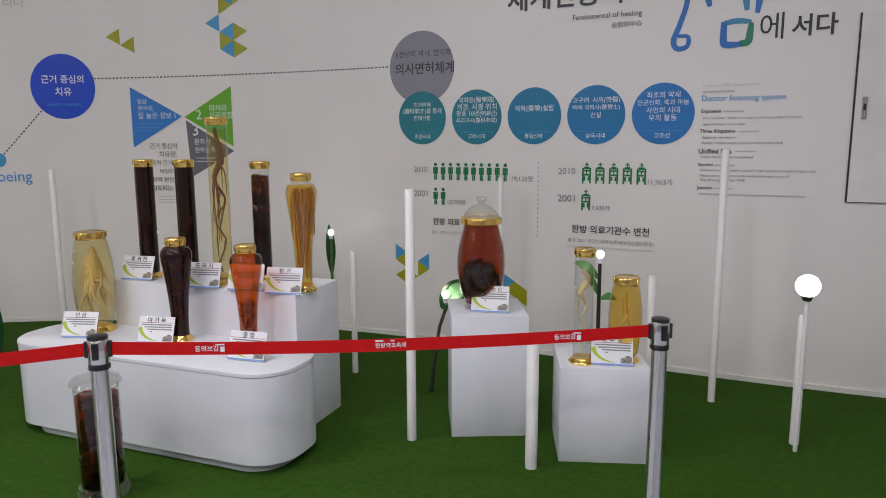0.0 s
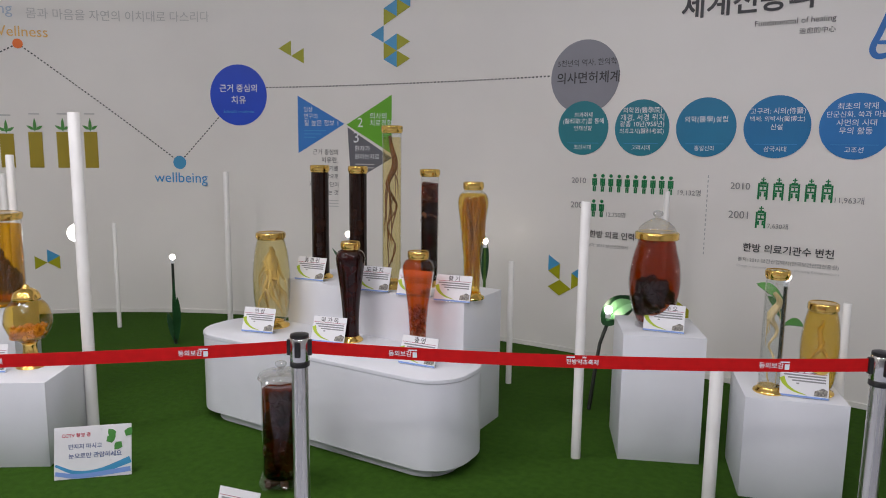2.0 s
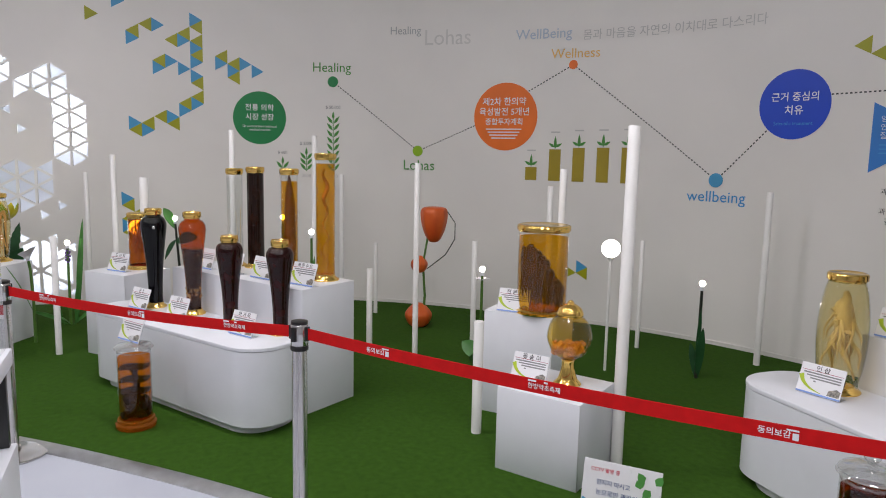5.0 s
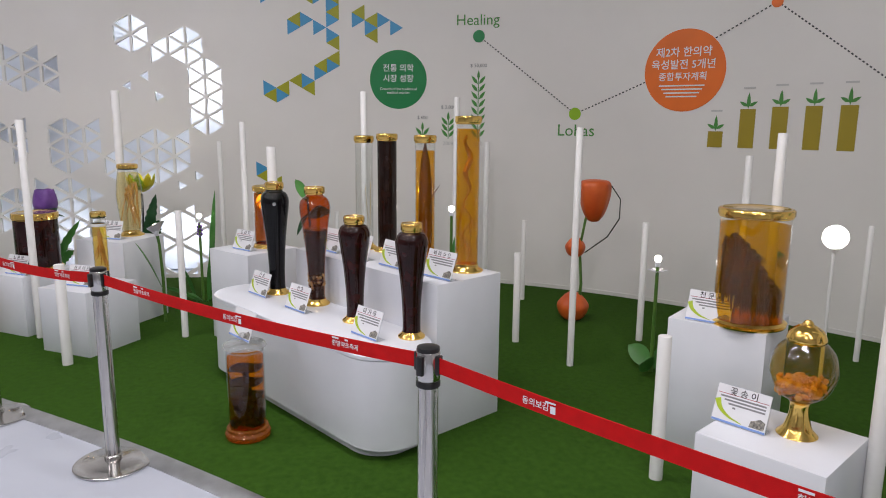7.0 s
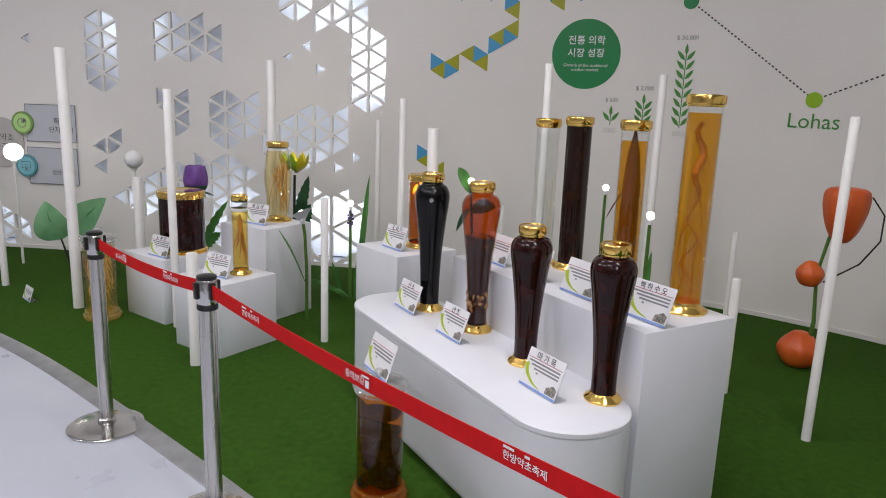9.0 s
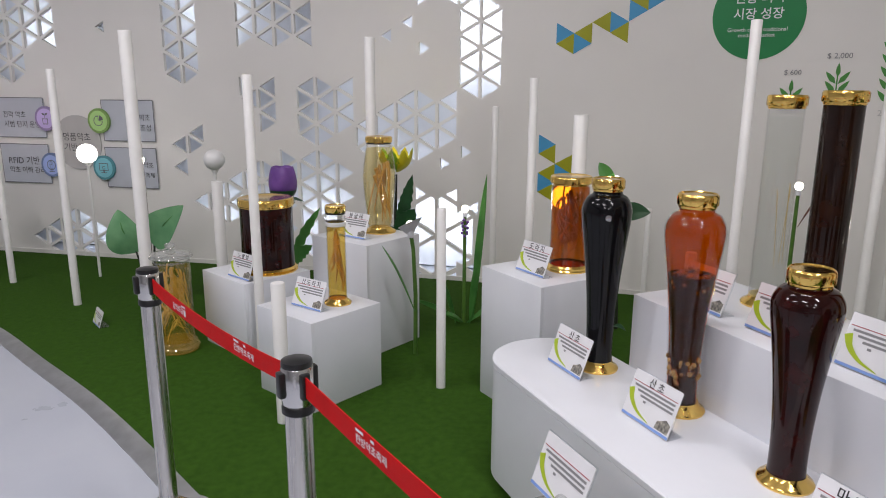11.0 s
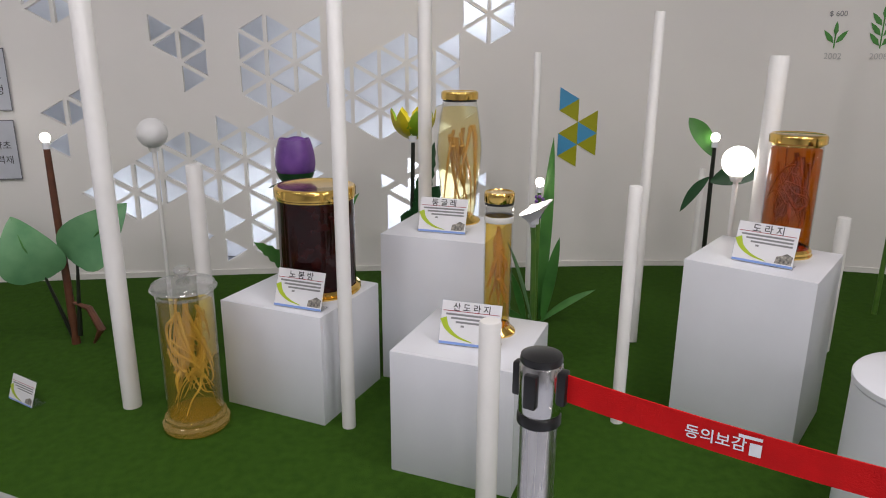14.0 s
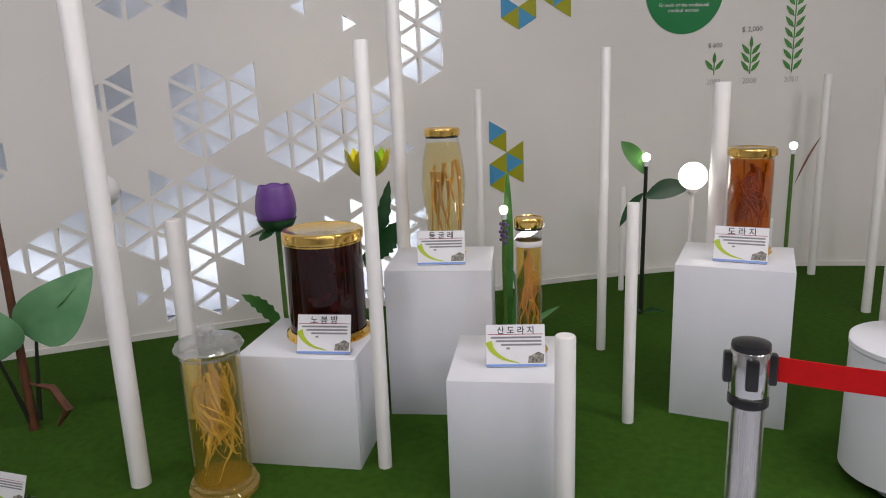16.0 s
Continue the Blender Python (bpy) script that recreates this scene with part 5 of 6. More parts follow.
def card(x, y, z, face, title, w=0.205, h=0.148):
    """A tilted clear stand with a printed card; face: degrees of the direction that the card's right edge points to."""
    m = pose(x, y, z, 0, 0, face) @ pose(0, 0, 0.0015, -20)
    if (title, w) in CARD_CACHE:
        return copy_thing(CARD_CACHE[title, w], m)
    words = ("name card lettered " + title.replace(" ", "") if title else "name card with tiny print") + " in a clear tilted stand"
    c = thing("name_card", m, words, "name card", "name cards")
    part("stand", box(-w / 2 - 0.003, w / 2 + 0.003, 0.002, 0.005, 0.0, h + 0.003), ACRYL, c, "clear acrylic stand", False)
    ft = box(-w / 2, w / 2, 0.004, 0.06, 0.0, 0.003)
    bmesh.ops.rotate(ft, cent=(0, 0.004, 0), matrix=Matrix.Rotation(radians(20), 3, "X"), verts=ft.verts)
    part("stand_foot", ft, ACRYL, c, "clear acrylic foot", False)
    sheet = part("card", box(-w / 2, w / 2, -0.001, 0.0015, 0.002, h), PRINT, c, "white printed card", False)
    if title:
        t = glyphs(title, min(w * 0.62, 0.021 * len(title)), 0.012)
        bmesh.ops.translate(t, vec=(-0.0105 * min(len(title), w * 0.62 / 0.021), h * 0.87, 0), verts=t.verts)
        part("title", flat_at(t, 0.0018), INK, sheet, "", False)
    part("rule", flat_at(poly(rect(-w / 2 + 0.006, h * 0.765, w / 2 - 0.006, h * 0.78)), 0.0016), CARD_RED, sheet, "", False)
    for k in range(4):
        part("text_line", flat_at(poly(rect(-w * 0.42 + 0.018 * k, h * (0.675 - 0.085 * k), w * (0.44 if k < 3 else -0.1), h * (0.72 - 0.085 * k))), 0.0016), K_GREY, sheet, "", False)
    part("leaf_band", flat_at(band([(-w * 0.46, h * 0.6), (-w * 0.38, h * 0.38), (-w * 0.2, h * 0.2), (0.06 * w, h * 0.1)], 0.012, 0.001), 0.0017), CARD_LIME, sheet, "lime green sweep", False)
    part("photo", flat_at(poly([(w * 0.2, h * 0.1), (w * 0.47, h * 0.1), (w * 0.48, h * 0.3), (w * 0.38, h * 0.36), (w * 0.3, h * 0.3), (w * 0.22, h * 0.26)]), 0.0017), CARD_PHOTO, sheet, "small dark printed photograph", False)
    part("foot_band", flat_at(poly(rect(-w / 2, 0.003, w / 2, h * 0.075)), 0.0016), CARD_BLUE, sheet, "", False)
    CARD_CACHE[title, w] = c
    return c


for x, y, z, face, title in [(-1.21, 4.14, UP, 5, "홍 경 천"), (-0.69, 4.06, UP, 8, "도 라 지"), (-0.42, 4.07, UP, 8, ""), (-0.17, 4.05, UP, 8, "황 기"), (-1.33, 3.8, LOW, 12, "인 삼"), (-0.84, 3.83, LOW, 10, "마 가 목"), (-0.2, 3.72, LOW, 2, "충 영"),
                             (0.88, 4.43, 0.675, 6, "적 하 수 오"), (1.55, 4.27, 0.49, 8, "백 수 오"), (-2.83, 2.98, 0.655, 40, "천 문 동"), (-2.19, 2.73, 0.44, 32, "꽃 송 이"),
                             (-4.2, 1.26, UP, 30, ""), (-3.95, 1.42, UP, 30, ""), (-3.68, 1.58, UP, 30, ""), (-3.37, 1.78, UP, 32, "백 하 수 오"), (-4.25, 0.83, LOW, 32, "산 초"), (-3.86, 1.06, LOW, 32, "산 초"), (-3.3, 1.4, LOW, 32, "마 가 목"),
                             (-5.04, 0.68, 0.66, 40, "도 라 지"), (-5.0, -0.4, 0.445, 62, "산 도 라 지"), (-5.69, -0.36, 0.655, 62, "둥 굴 레"), (-5.46, -0.96, 0.445, 58, "노 봉 방"), (-3.44, 0.79, 0.503, 32, ""), (-0.58, 2.82, 0.002, 8, "")]:
    card(x, y, z, face, title)
card(-5.75, -2.09, 0.002, 48, "", 0.165, 0.105)


def notice():
    c = thing("notice_sign", pose(-1.495, 2.815, 0.002, 0, 0, 40) @ pose(0, 0, 0, -12), "white floor notice sign with red and blue Korean lettering", "sign")
    w, h = 0.35, 0.25
    part("board", box(-w / 2, w / 2, 0, 0.006, 0, h, 0.001), PRINT, c, "", False)
    part("foot", box(-w / 2, w / 2, 0.006, 0.09, 0.0, 0.004), ACRYL, c, "", False)
    for text, x, z, wd, m in (("CCTV 촬영 중", -0.14, 0.21, 0.13, K_CARDRED), ("만지지 마시고", -0.11, 0.155, 0.15, K_NAVY), ("눈으로만 관람하세요", -0.11, 0.11, 0.24, K_NAVY)):
        t = glyphs(text, wd, 0.01)
        bmesh.ops.translate(t, vec=(x, z, 0), verts=t.verts)
        part("lettering", flat_at(t, 0.0015), m, c, "", False)
    for k, (dx, dz, a) in enumerate(((0.06, 0.17, 0.5), (0.1, 0.19, 2.2), (0.13, 0.165, 4.0), (0.15, 0.19, 1.0))):
        part("leaf_print", flat_at(poly(leaf_poly(dx, dz, a, 0.05, 0.02)), 0.001 + 0.0003 * k), K_LEAF, c, "", False)
    part("wave_print", flat_at(band([(-0.17, 0.07), (-0.08, 0.03), (0.03, 0.03), (0.17, 0.075)], 0.006, 0.016), 0.001), K_SKY, c, "", False)
    part("wave_print", flat_at(band([(-0.17, 0.03), (-0.05, 0.012), (0.17, 0.03)], 0.01, 0.012), 0.0014), CARD_BLUE, c, "", False)


K_CARDRED, K_NAVY = ink("sign_red", (0.6, 0.02, 0.06)), ink("sign_navy", (0.03, 0.08, 0.25))
notice()

# print on the belts
for k, (pts, belt) in enumerate(BELTS):
    a, b = pts[0], pts[-1]
    ln = (b - a).length
    d = (a - b).normalized()
    n = max(1, int(round(ln / 0.6)))
    for q in range(n):
        text = ("동의보감", "한방약초축제")[(q + (k == 2)) % 2]
        wd = 0.085 if len(text) == 4 else 0.115
        u = (q + 0.5) / n
        o = b.lerp(a, u) - Vector((0, 0, 0.022 * 4 * u * (1 - u)))
        nrm = Vector((d.y, -d.x, 0))
        t = glyphs(text, wd, 0.012)
        spots = (rect(wd + 0.004, -0.014, wd + 0.02, 0.006), rect(wd * 0.86, 0.011, wd + 0.02, 0.016)) if len(text) == 4 else (rect(0.0, 0.014, 0.03, 0.02), rect(wd * 0.5, 0.014, wd * 0.62, 0.02))
        for name, bm in [("print", t)] + [("print_mark", poly(r)) for r in spots]:
            for v in bm.verts:
                v.co = o + d * (v.co.x - wd / 2) + Vector((0, 0, v.co.y)) + nrm * 0.0028
            part(name, bm, K_WHITE, belt, "white Korean lettering" if name == "print" else "", False)


# ---- plant-shaped lamps ----
LEAF = mat("leaf_green", (0.035, 0.145, 0.025), 0.4, second=(0.08, 0.26, 0.05), scale=6)
LEAF_PALE = mat("leaf_pale", (0.07, 0.24, 0.1), 0.4, second=(0.2, 0.42, 0.2), scale=5)
LEAF_DARK = mat("leaf_dark", (0.01, 0.05, 0.015), 0.35, second=(0.02, 0.09, 0.03), scale=8)
STEM = mat("stem_green", (0.05, 0.14, 0.02), 0.45, second=(0.1, 0.2, 0.03), scale=20)
STEM_BROWN = mat("stem_brown", (0.09, 0.03, 0.015), 0.5, second=(0.15, 0.055, 0.025), scale=20)
STEM_DARK = mat("stem_dark", (0.015, 0.018, 0.012), 0.45)
PHYSALIS = mat("lantern_red", (0.55, 0.07, 0.012), 0.45, second=(0.7, 0.14, 0.02), scale=5, bump=0.3, bscale=25)
PURPLE = mat("petal_purple", (0.09, 0.03, 0.2), 0.4, second=(0.24, 0.1, 0.4), scale=7)
LEAF_LIME = mat("leaf_lime", (0.14, 0.3, 0.01), 0.4, second=(0.25, 0.42, 0.015), scale=8)
PINK = mat("petal_pink", (0.35, 0.07, 0.2), 0.4, second=(0.6, 0.2, 0.35), scale=8)
CALLA = mat("petal_white", (0.7, 0.66, 0.78), 0.35, second=(0.8, 0.78, 0.82), scale=5)
YELLOW = mat("petal_yellow", (0.5, 0.42, 0.01), 0.4, second=(0.62, 0.56, 0.02), scale=8)


def bulb(parent, x, y, z, r=0.022):
    lamp = part("bulb", lathe(smooth_profile([(0.0, -r), (r * 0.75, -r * 0.75), (r, 0), (r * 0.72, r * 0.72), (0, r)]), 20, at=(x, y, z)), BULB, parent, "small lit opal bulb")
    part("socket", lathe([(0, -r - 0.03), (r * 0.7, -r - 0.03), (r * 0.72, -r), (0, -r + 0.004)], 16, at=(x, y, z)), WHITE, lamp)


def blade(base, tip, width, bend=(0, 0, 0), n=10, thick=0.003, cup=0.15, shape_=1.0, ref=(0.25, -0.9, 0.35), teeth=0.0):
    """A leaf with a folded midrib, from base to tip."""
    a, b, c = Vector(base), Vector(tip), Vector(bend)
    d = (b - a).normalized()
    side = d.cross(Vector(ref)).normalized()
    up = side.cross(d)
    bm = bmesh.new()
    top, bot = [], []
    for k in range(n + 1):
        u = k / n
        p = a.lerp(b, u) + c * math.sin(math.pi * u)
        w = width * (math.sin(math.pi * min(1, u ** shape_ * 0.98 + 0.02)) ** 0.8 + 0.02) * (1 - teeth * (k % 2))
        row = [p + side * w * q + up * (abs(q) * w * cup) for q in (-1, -0.5, 0, 0.5, 1)]
        top.append([bm.verts.new(q) for q in row])
        bot.append([bm.verts.new(q - up * thick) for q in row])
    for k in range(n):
        for q in range(4):
            bm.faces.new((top[k][q], top[k][q + 1], top[k + 1][q + 1], top[k + 1][q]))
            bm.faces.new((bot[k][q], bot[k + 1][q], bot[k + 1][q + 1], bot[k][q + 1]))
        for q in (0, 4):
            bm.faces.new((top[k][q], top[k + 1][q], bot[k + 1][q], bot[k][q]))
    return bm


def globe_lamp(x, y, z, r, lit=True):
    g = thing("globe_lamp", pose(x, y, 0), ("lit" if lit else "unlit") + " white globe lamp on a thin white stem", "lamp", "globe lamps")
    part("stem", sweep([(0, 0, 0), (0, 0, z * 0.5), (0, 0, z - r)], 0.011, 12), POLE, g)
    part("holder", lathe([(0, z - r - 0.02), (0.02, z - r - 0.018), (0.03, z - r + 0.008), (0, z - r + 0.01)], 20), POLE if not lit else STEM_DARK if x > 0 else POLE, g)
    bm = bmesh.new()
    bmesh.ops.create_uvsphere(bm, u_segments=32, v_segments=20, radius=r, matrix=Matrix.Translation((0, 0, z)))
    part("globe", bm, GLOBE if lit else GLOBE_OFF, g, "lit opal globe" if lit else "opal globe, not lit")


for x, y, z, r, lit in ((2.47, 4.64, 0.88, 0.058, True), (-5.475, 0.835, 0.96, 0.064, True), (-6.84, -2.8, 0.99, 0.075, True), (-6.64, -1.65, 0.985, 0.075, False), (-3.39, 4.12, 0.945, 0.07, True)):
    globe_lamp(x, y, z, r, lit)


def stem_lamp(x, y, z, stem, label, lean=(0, 0), leaves=(), r=0.011):
    p = thing("plant_lamp", pose(x, y, 0), label, "plant lamp", "plant lamps")
    lx, ly = lean
    part("stem", sweep([(-lx, -ly, 0), (-lx * 0.6, -ly * 0.6, z * 0.4), (-lx * 0.15, -ly * 0.15, z * 0.8), (0, 0, z - 0.045)], [r * 1.3, r * 1.1, r, r * 0.9], 10), stem, p)
    bulb(p, 0, 0, z)
    for base, tip, w, m in leaves:
        part("leaf", blade(base, tip, w, (0, 0, 0.02), ref=(0.75, -0.6, 0.3)), m, p)
    return p


stem_lamp(-3.0, 4.66, 0.72, STEM_DARK, "plant-shaped lamp with a lit bulb and upright dark leaves", leaves=[((0.01, 0, 0.0), (0.06, -0.02, 0.4), 0.03, LEAF_DARK), ((-0.01, 0, 0.0), (-0.06, -0.02, 0.26), 0.025, LEAF_DARK), ((0.0, -0.01, 0.05), (0.04, -0.03, 0.55), 0.015, LEAF_DARK)])
p = stem_lamp(-3.9, 3.3, 0.745, STEM, "flower lamp with lit bulb above a pale star-shaped calyx", leaves=[((0, 0, 0.02), (-0.17, -0.08, 0.13), 0.06, LEAF), ((0, 0, 0.02), (0.12, -0.14, 0.1), 0.06, LEAF), ((0, 0, 0.02), (0.05, 0.12, 0.18), 0.05, LEAF)])
for k in range(6):
    a = k * 1.047
    part("petal", blade((0.012 * math.cos(a), 0.012 * math.sin(a), 0.66), (0.06 * math.cos(a), 0.06 * math.sin(a), 0.675), 0.014, ref=(0.1, 0.1, 1)), CALLA, p)
stem_lamp(-0.72, 5.72, 0.895, STEM, "bud lamp with lit bulb and a dark upright leaf", leaves=[((0, 0, 0.55), (-0.01, -0.01, 0.96), 0.04, LEAF_DARK)])
stem_lamp(-1.66, 5.2, 0.94, STEM_DARK, "plant lamp with lit bulb and dark side shoots", leaves=[((0, 0, 0.6), (-0.14, -0.02, 0.82), 0.012, LEAF_DARK)])
stem_lamp(1.43, 4.82, 0.965, STEM_DARK, "plant lamp with lit bulb and green leaves", leaves=[((0, 0, 0.82), (-0.14, -0.04, 0.92), 0.03, LEAF), ((0, 0, 0.72), (-0.08, -0.05, 0.86), 0.025, LEAF), ((0, 0, 0.7), (0.1, -0.06, 0.72), 0.025, LEAF)])
stem_lamp(-6.17, 1.16, 0.97, STEM_DARK, "plant lamp with lit bulb, brown stem and green leaves", lean=(0.08, -0.06), leaves=[((0, 0, 0.87), (-0.1, -0.1, 1.06), 0.045, LEAF), ((0, 0, 0.74), (0.15, 0.19, 0.8), 0.055, LEAF_DARK), ((-0.02, 0, 0.76), (-0.1, -0.1, 0.56), 0.026, LEAF_DARK), ((-0.05, 0.04, 0.02), (-0.2, 0.0, 0.05), 0.012, LEAF_DARK), ((-0.05, 0.04, 0.02), (0.1, 0.1, 0.05), 0.012, LEAF_DARK)])
p = stem_lamp(-6.0, 2.14, 0.98, STEM, "plant lamp with lit bulb, green stem and a bare twig", leaves=[((0.02, 0.01, 0.75), (0.06, 0.16, 1.03), 0.006, STEM_BROWN)])
stem_lamp(-4.88, 2.18, 0.955, STEM, "plant lamp with lit bulb and a long arching leaf", leaves=[((0.02, 0.01, 0.5), (0.28, 0.24, 0.45), 0.05, LEAF), ((0, 0, 0.3), (0.02, 0.02, 0.75), 0.02, LEAF)])
p = stem_lamp(-6.2, 0.24, 0.76, STEM, "iris-like plant lamp with lit bulb and long grass blades", leaves=[((-0.06, 0.05, 0.0), (-0.16, 0.12, 0.96), 0.032, LEAF), ((0.02, -0.05, 0.0), (0.03, -0.14, 0.3), 0.02, LEAF), ((0, 0.02, 0), (0.08, 0.3, 0.2), 0.018, LEAF), ((0, -0.02, 0), (0.06, -0.32, 0.16), 0.018, LEAF), ((0.01, 0.04, 0), (0.05, 0.1, 0.48), 0.03, LEAF), ((0.0, 0, 0), (0.2, -0.1, 0.12), 0.016, LEAF)])
for k in range(14):
    a = k * 2.4
    bm = bmesh.new()
    bmesh.ops.create_icosphere(bm, subdivisions=1, radius=0.011, matrix=Matrix.Translation((0.018 * math.cos(a), 0.018 * math.sin(a), 0.585 + 0.008 * k)))
    part("blossom", bm, PURPLE, p)

# tall brown-stemmed lamp with two heart-shaped leaves
p = stem_lamp(-6.36, -2.05, 1.005, STEM_BROWN, "tall brown-stemmed lamp with lit bulb and heart-shaped leaves", r=0.016)
for base, mid, tip, w in (((0, 0, 0.0), (0.05, -0.08, 0.386), (0.07, -0.17, 0.66), 0.135), ((0.02, 0.03, 0.05), (0.05, 0.077, 0.464), (0.07, 0.325, 0.705), 0.125)):
    part("leaf_stalk", sweep([base, tuple(0.5 * (a + b) for a, b in zip(base, mid)), mid], [0.012, 0.009, 0.006], 8), STEM_DARK, p)
    back = Vector(mid) - (Vector(tip) - Vector(mid)) * 0.12
    part("leaf", blade(back, tip, w, (0.04, 0, 0.0), 16, 0.004, 0.22, 0.6, (1.0, 0.1, 0.3)), LEAF_PALE, p, "large pale green heart-shaped leaf")
    part("midrib", sweep([mid, tuple((a + b) / 2 + (0.046, 0, 0)[i] for i, (a, b) in enumerate(zip(mid, tip))), tip], [0.005, 0.004, 0.001], 6), LEAF, p)
part("withered_shoot", sweep([(0.02, 0.02, 0.22), (0.06, 0.1, 0.2), (0.09, 0.15, 0.1), (0.06, 0.1, 0.02)], [0.006, 0.016, 0.02, 0.006], 8), STEM_BROWN, p)

# hooded dark green flower
p = thing("plant_lamp", pose(0.38, 4.9, 0), "dark green hooded flower lamp, lit, on a bent stem", "plant lamp", "plant lamps")
part("stem", sweep([(0, 0, 0), (0.01, 0.05, 0.2), (0.02, 0.12, 0.4), (0.05, 0.2, 0.54)], [0.013, 0.012, 0.011, 0.012], 10), STEM_DARK, p)
part("hood", blade((0.02, 0.16, 0.52), (0.24, 0.2, 0.7), 0.075, (0, 0, 0.03), 12, 0.005, 0.7, 0.8), LEAF_DARK, p)
part("inner_petal", blade((0.05, 0.14, 0.55), (0.22, 0.16, 0.68), 0.05, (0, 0, 0.03), 10, 0.004, 0.5), LEAF_PALE, p)
bulb(p, 0.07, 0.1, 0.63, 0.024)

# red lantern plant
p = thing("lantern_plant", pose(-5.13, 3.28, 0), "tall plant with three red-orange lantern fruits", "plant")
part("stem", sweep([(0.02, 0, 0), (0.03, 0.02, 0.3), (0.02, 0.0, 0.6), (0.05, 0.03, 0.85)], [0.014, 0.012, 0.01, 0.01], 8), STEM, p)


def lantern(x, y, z, w, h, flip, tall=False):
    prof = smooth_profile([(0.0, 0), (w * 0.35, h * 0.04), (w * 0.7, h * 0.25), (w * 0.95, h * 0.58), (w, h * 0.85), (w * 0.85, h * 0.97), (w * 0.5, h), (0.0, h * 0.96)] if tall else [(0.0, 0), (w * 0.45, h * 0.06), (w, h * 0.4), (w * 0.95, h * 0.7), (w * 0.6, h * 0.95), (0.0, h)])
    if flip:
        prof = [(r, h - q) for r, q in prof[::-1]]
    bm = lathe(prof, 32, at=(x, y, z))
    for v in bm.verts:
        a = math.atan2(v.co.y - y, v.co.x - x)
        k = 1 + 0.07 * abs(math.sin(4 * a)) - 0.04
        v.co.x, v.co.y = x + (v.co.x - x) * k, y + (v.co.y - y) * k
    return bm


part("lantern", lantern(0.08, 0.08, 0.81, 0.122, 0.33, False, True), PHYSALIS, p, "large open red-orange lantern")
part("lantern", lantern(0.0, -0.03, 0.52, 0.075, 0.16, True), PHYSALIS, p, "small red lantern")
part("lantern", lantern(0.0, -0.03, 0.0, 0.12, 0.23, True), PHYSALIS, p, "round red lantern resting on the carpet")
part("tendril", sweep([(0.16, 0.18, 1.1), (0.2, 0.24, 1.0), (0.2, 0.24, 0.85), (0.15, 0.17, 0.7), (0.05, 0.03, 0.56)], 0.005, 6), STEM_DARK, p)

# purple tulip-like flower, yellow flower, white calla, pink lotus lamp
p = thing("flower_sculpture", pose(-6.17, -0.95, 0), "purple closed flower on a green stem with jagged leaves", "flower")
part("stem", sweep([(0.02, 0.02, 0), (0.01, 0, 0.4), (0, 0, 0.82)], [0.013, 0.011, 0.011], 10), STEM, p)
part("calyx", lathe(smooth_profile([(0.0, 0.793), (0.045, 0.797), (0.075, 0.822), (0.087, 0.85), (0.085, 0.852), (0.04, 0.83), (0.0, 0.82)]), 32), LEAF_DARK, p, "dark green cup under the bloom")
head = lathe(smooth_profile([(0.0, 0.8), (0.05, 0.81), (0.083, 0.855), (0.09, 0.9), (0.083, 0.95), (0.07, 0.995), (0.062, 1.0), (0.055, 0.985), (0.0, 0.95)]), 48)
for v in head.verts:
    a = math.atan2(v.co.y, v.co.x)
    fold = abs(math.sin(2.5 * a + 0.4))
    if v.co.z > 0.83:
        k = 1 + 0.05 * fold - 0.025
        v.co.x, v.co.y = v.co.x * k, v.co.y * k
    if v.co.z > 0.94 and math.hypot(v.co.x, v.co.y) > 0.04:
        v.co.z += 0.007 * fold - 0.003
part("flower_head", head, PURPLE, p, "closed purple bloom of folded petals")
for k in range(7):
    a = k * 0.9
    part("sepal", blade((0.02 * math.cos(a), 0.02 * math.sin(a), 0.81), (0.13 * math.cos(a), 0.13 * math.sin(a), 0.775), 0.028, n=12, ref=(0.1, 0.1, 1), teeth=0.3), LEAF_DARK, p)
for tip, w in (((0.1, 0.28, 0.76), 0.035), ((0.05, 0.2, 0.5), 0.05), ((0.1, -0.2, 0.55), 0.035)):
    part("leaf", blade((0, 0, 0.3), tip, w, (0, 0, 0.03), 14, ref=(1, 0.2, 0.2), teeth=0.28), LEAF, p)
p = thing("plant_lamp", pose(-6.72, -0.32, 0), "yellow flower lamp with lit centre and dark leaves", "plant lamp", "plant lamps")
part("stem", sweep([(0, 0, 0), (0, -0.01, 0.4), (0, 0, 0.9)], [0.013, 0.012, 0.011], 10), STEM_DARK, p)
for k in range(9):
    a = k * 0.698
    part("petal", blade((0.02 * math.cos(a), 0.02 * math.sin(a), 0.92), (0.125 * math.cos(a), 0.125 * math.sin(a), 1.085), 0.048, (0.03 * math.cos(a), 0.03 * math.sin(a), -0.02), 12, cup=0.3, ref=(-math.cos(a), -math.sin(a), 0.7), teeth=0.16), YELLOW if k % 3 else LEAF_LIME, p)
bulb(p, 0.05, -0.01, 0.975, 0.03)
for tip, w in (((0.03, 0.14, 0.66), 0.08), ((0.0, 0.12, 0.9), 0.05), ((0.05, -0.08, 0.5), 0.06)):
    part("leaf", blade((0, 0, 0.45), tip, w, n=16, ref=(1, 0.2, 0.2), teeth=0.22), LEAF_DARK, p)
p = thing("plant_lamp", pose(-5.61, 0.03, 0), "white calla lily lamp on a bent green stem", "plant lamp", "plant lamps")
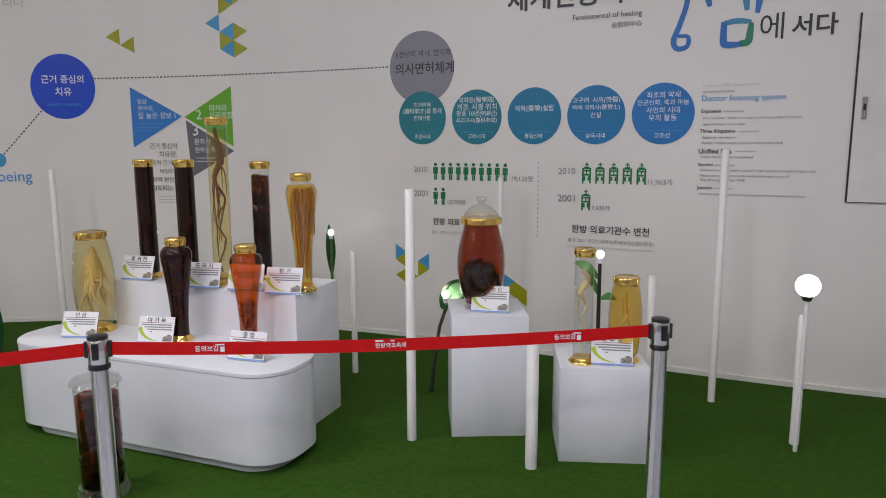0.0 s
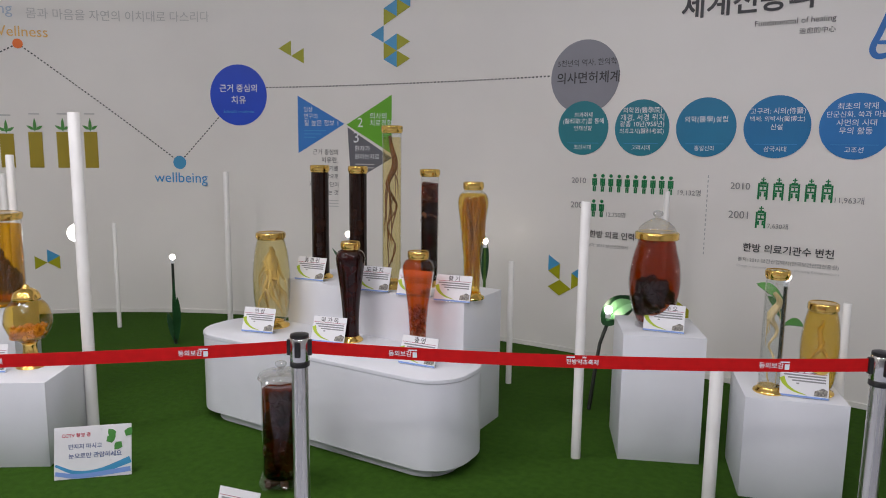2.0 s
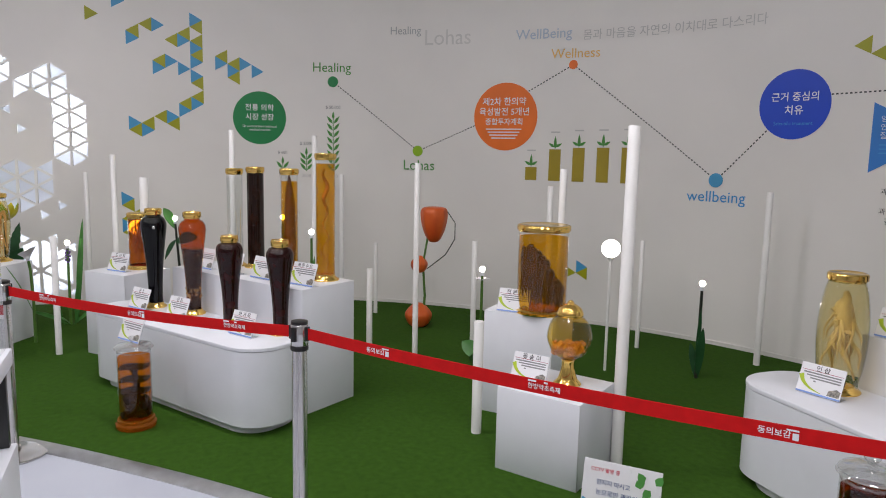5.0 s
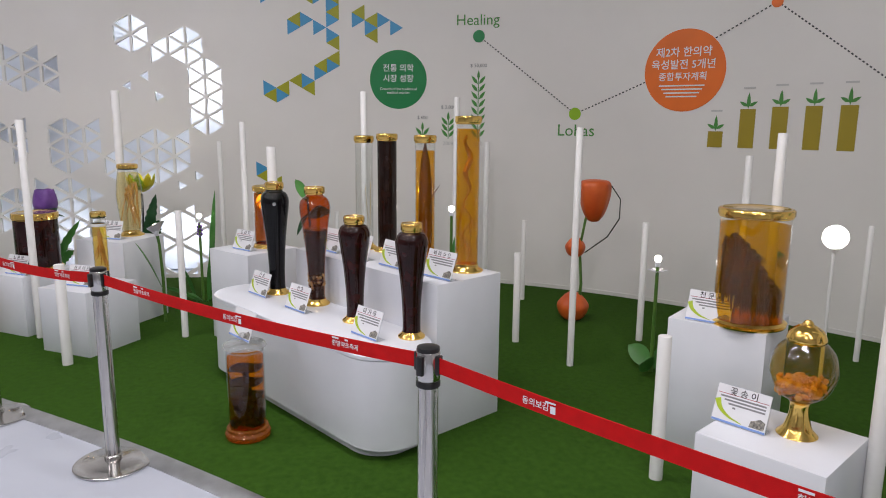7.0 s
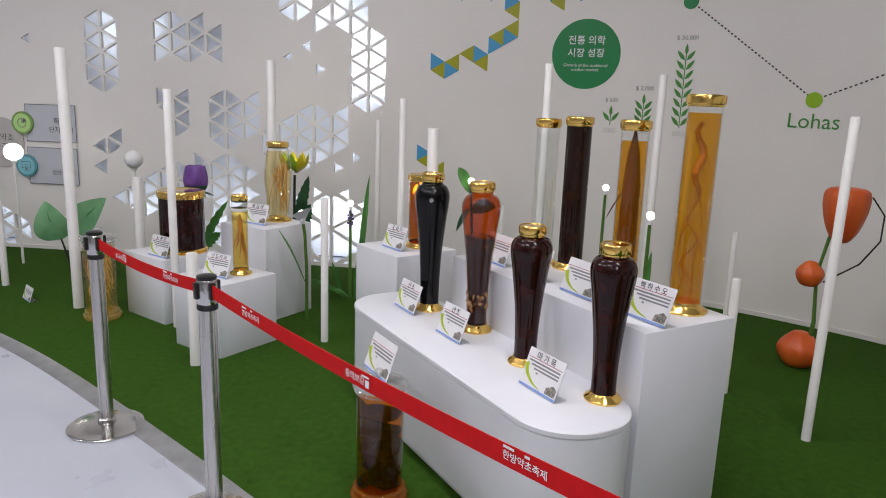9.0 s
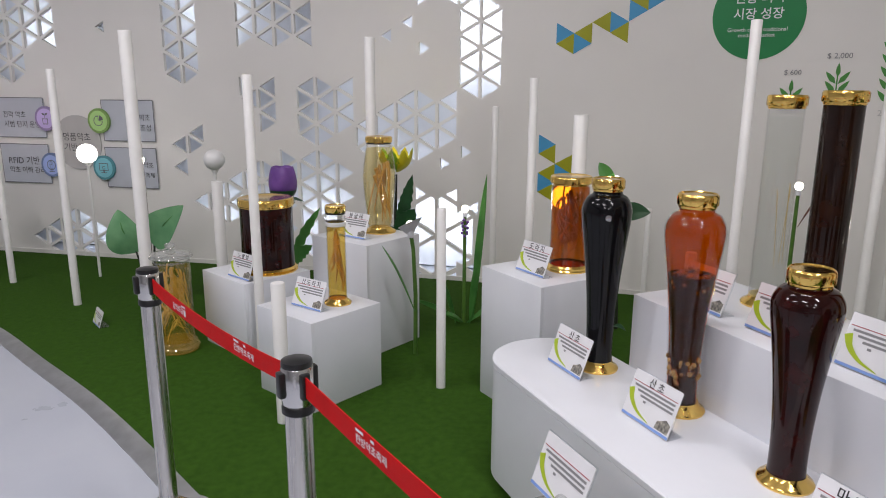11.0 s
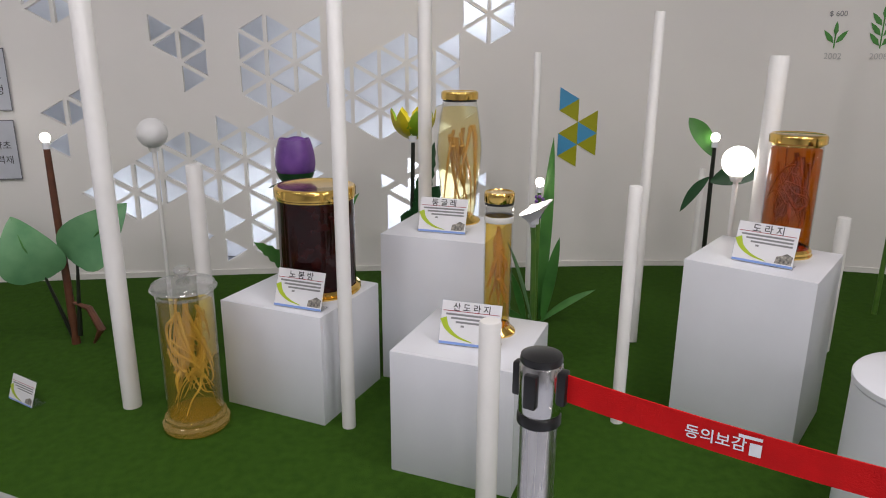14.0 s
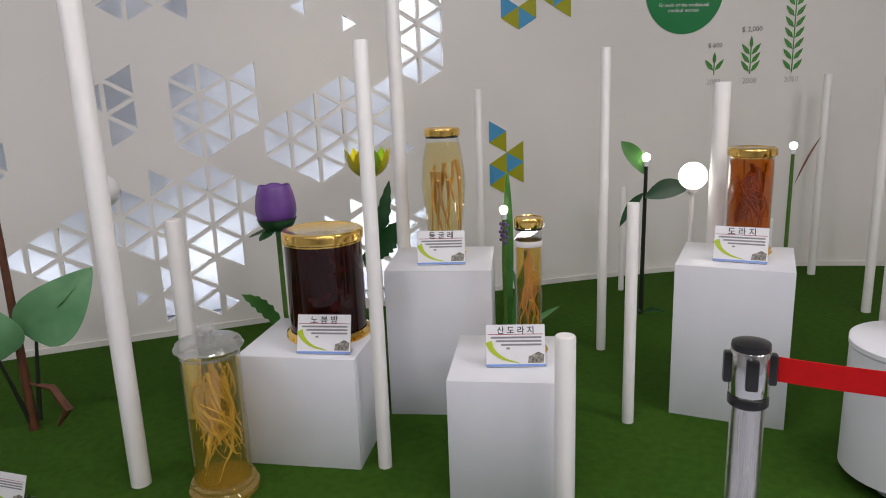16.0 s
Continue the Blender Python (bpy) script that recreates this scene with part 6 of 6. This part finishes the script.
part("stem", sweep([(0, 0.0, 0), (-0.01, 0, 0.35), (0, -0.01, 0.62), (0.01, -0.02, 0.7)], [0.013, 0.012, 0.011, 0.012], 10), STEM, p)
cal = bmesh.new()
rows = []
for k in range(8):
    u = k / 7
    rows.append([cal.verts.new((0.01 + u * 0.03 + (0.012 + 0.055 * u ** 1.5) * math.cos(a * 0.2618), -0.02 + (0.012 + 0.055 * u ** 1.5) * math.sin(a * 0.2618), 0.69 + 0.09 * u + 0.035 * u * math.cos(a * 0.2618 - 1.2))) for a in range(24)])
for a, b in zip(rows, rows[1:]):
    for k in range(24):
        cal.faces.new((a[k], a[(k + 1) % 24], b[(k + 1) % 24], b[k]))
part("spathe", cal, CALLA, p, "white funnel-shaped bloom")
bulb(p, 0.03, -0.02, 0.765, 0.026)
part("leaf", blade((0, 0, 0.25), (0.12, -0.16, 0.66), 0.022, (0, 0, 0.04)), LEAF, p)
p = thing("plant_lamp", pose(-6.98, -3.9, 0), "pink lotus lamp with lit centre on a dark stem", "plant lamp", "plant lamps")
part("stem", sweep([(0.02, 0.02, 0), (0.01, 0.0, 0.4), (0, 0, 0.76)], [0.03, 0.022, 0.016], 10), STEM_DARK, p)
for k in range(12):
    a = k * 0.5236
    rr, zz = (0.135, 0.83) if k % 2 else (0.11, 0.88)
    part("petal", blade((0.02 * math.cos(a), 0.02 * math.sin(a), 0.77), (rr * math.cos(a), rr * math.sin(a), zz), 0.035, ref=(-math.cos(a), -math.sin(a), 0.7)), PINK, p)
bulb(p, 0, 0, 0.855, 0.042)
for tip in ((-0.05, -0.25, 0.62), (0.05, 0.22, 0.45), (0, -0.1, 0.25), (0, -0.2, 0.5)):
    part("leaf", blade((0, 0, 0.3), tip, 0.03), STEM_DARK, p)

# glass display case on the visitors' side
c = thing("display_case", pose(-0.95, 0.04, -0.012), "white visitor-side display case with black frame and glass top", "display case")
part("base", box(0, 0.6, 0, 0.58, 0, 0.93, 0.004), WHITE, c)
for x, y in ((0.012, 0.012), (0.568, 0.012), (0.012, 0.548), (0.568, 0.548)):
    part("frame_post", box(x, x + 0.02, y, y + 0.02, 0.93, 1.12, 0.002), BLACK, c)
part("shelf", box(0.0, 0.6, 0.0, 0.58, 1.12, 1.16, 0.003), WHITE, c)
part("glass_top", box(0.01, 0.59, 0.01, 0.57, 1.16, 1.42, 0.003), GLASS, c)
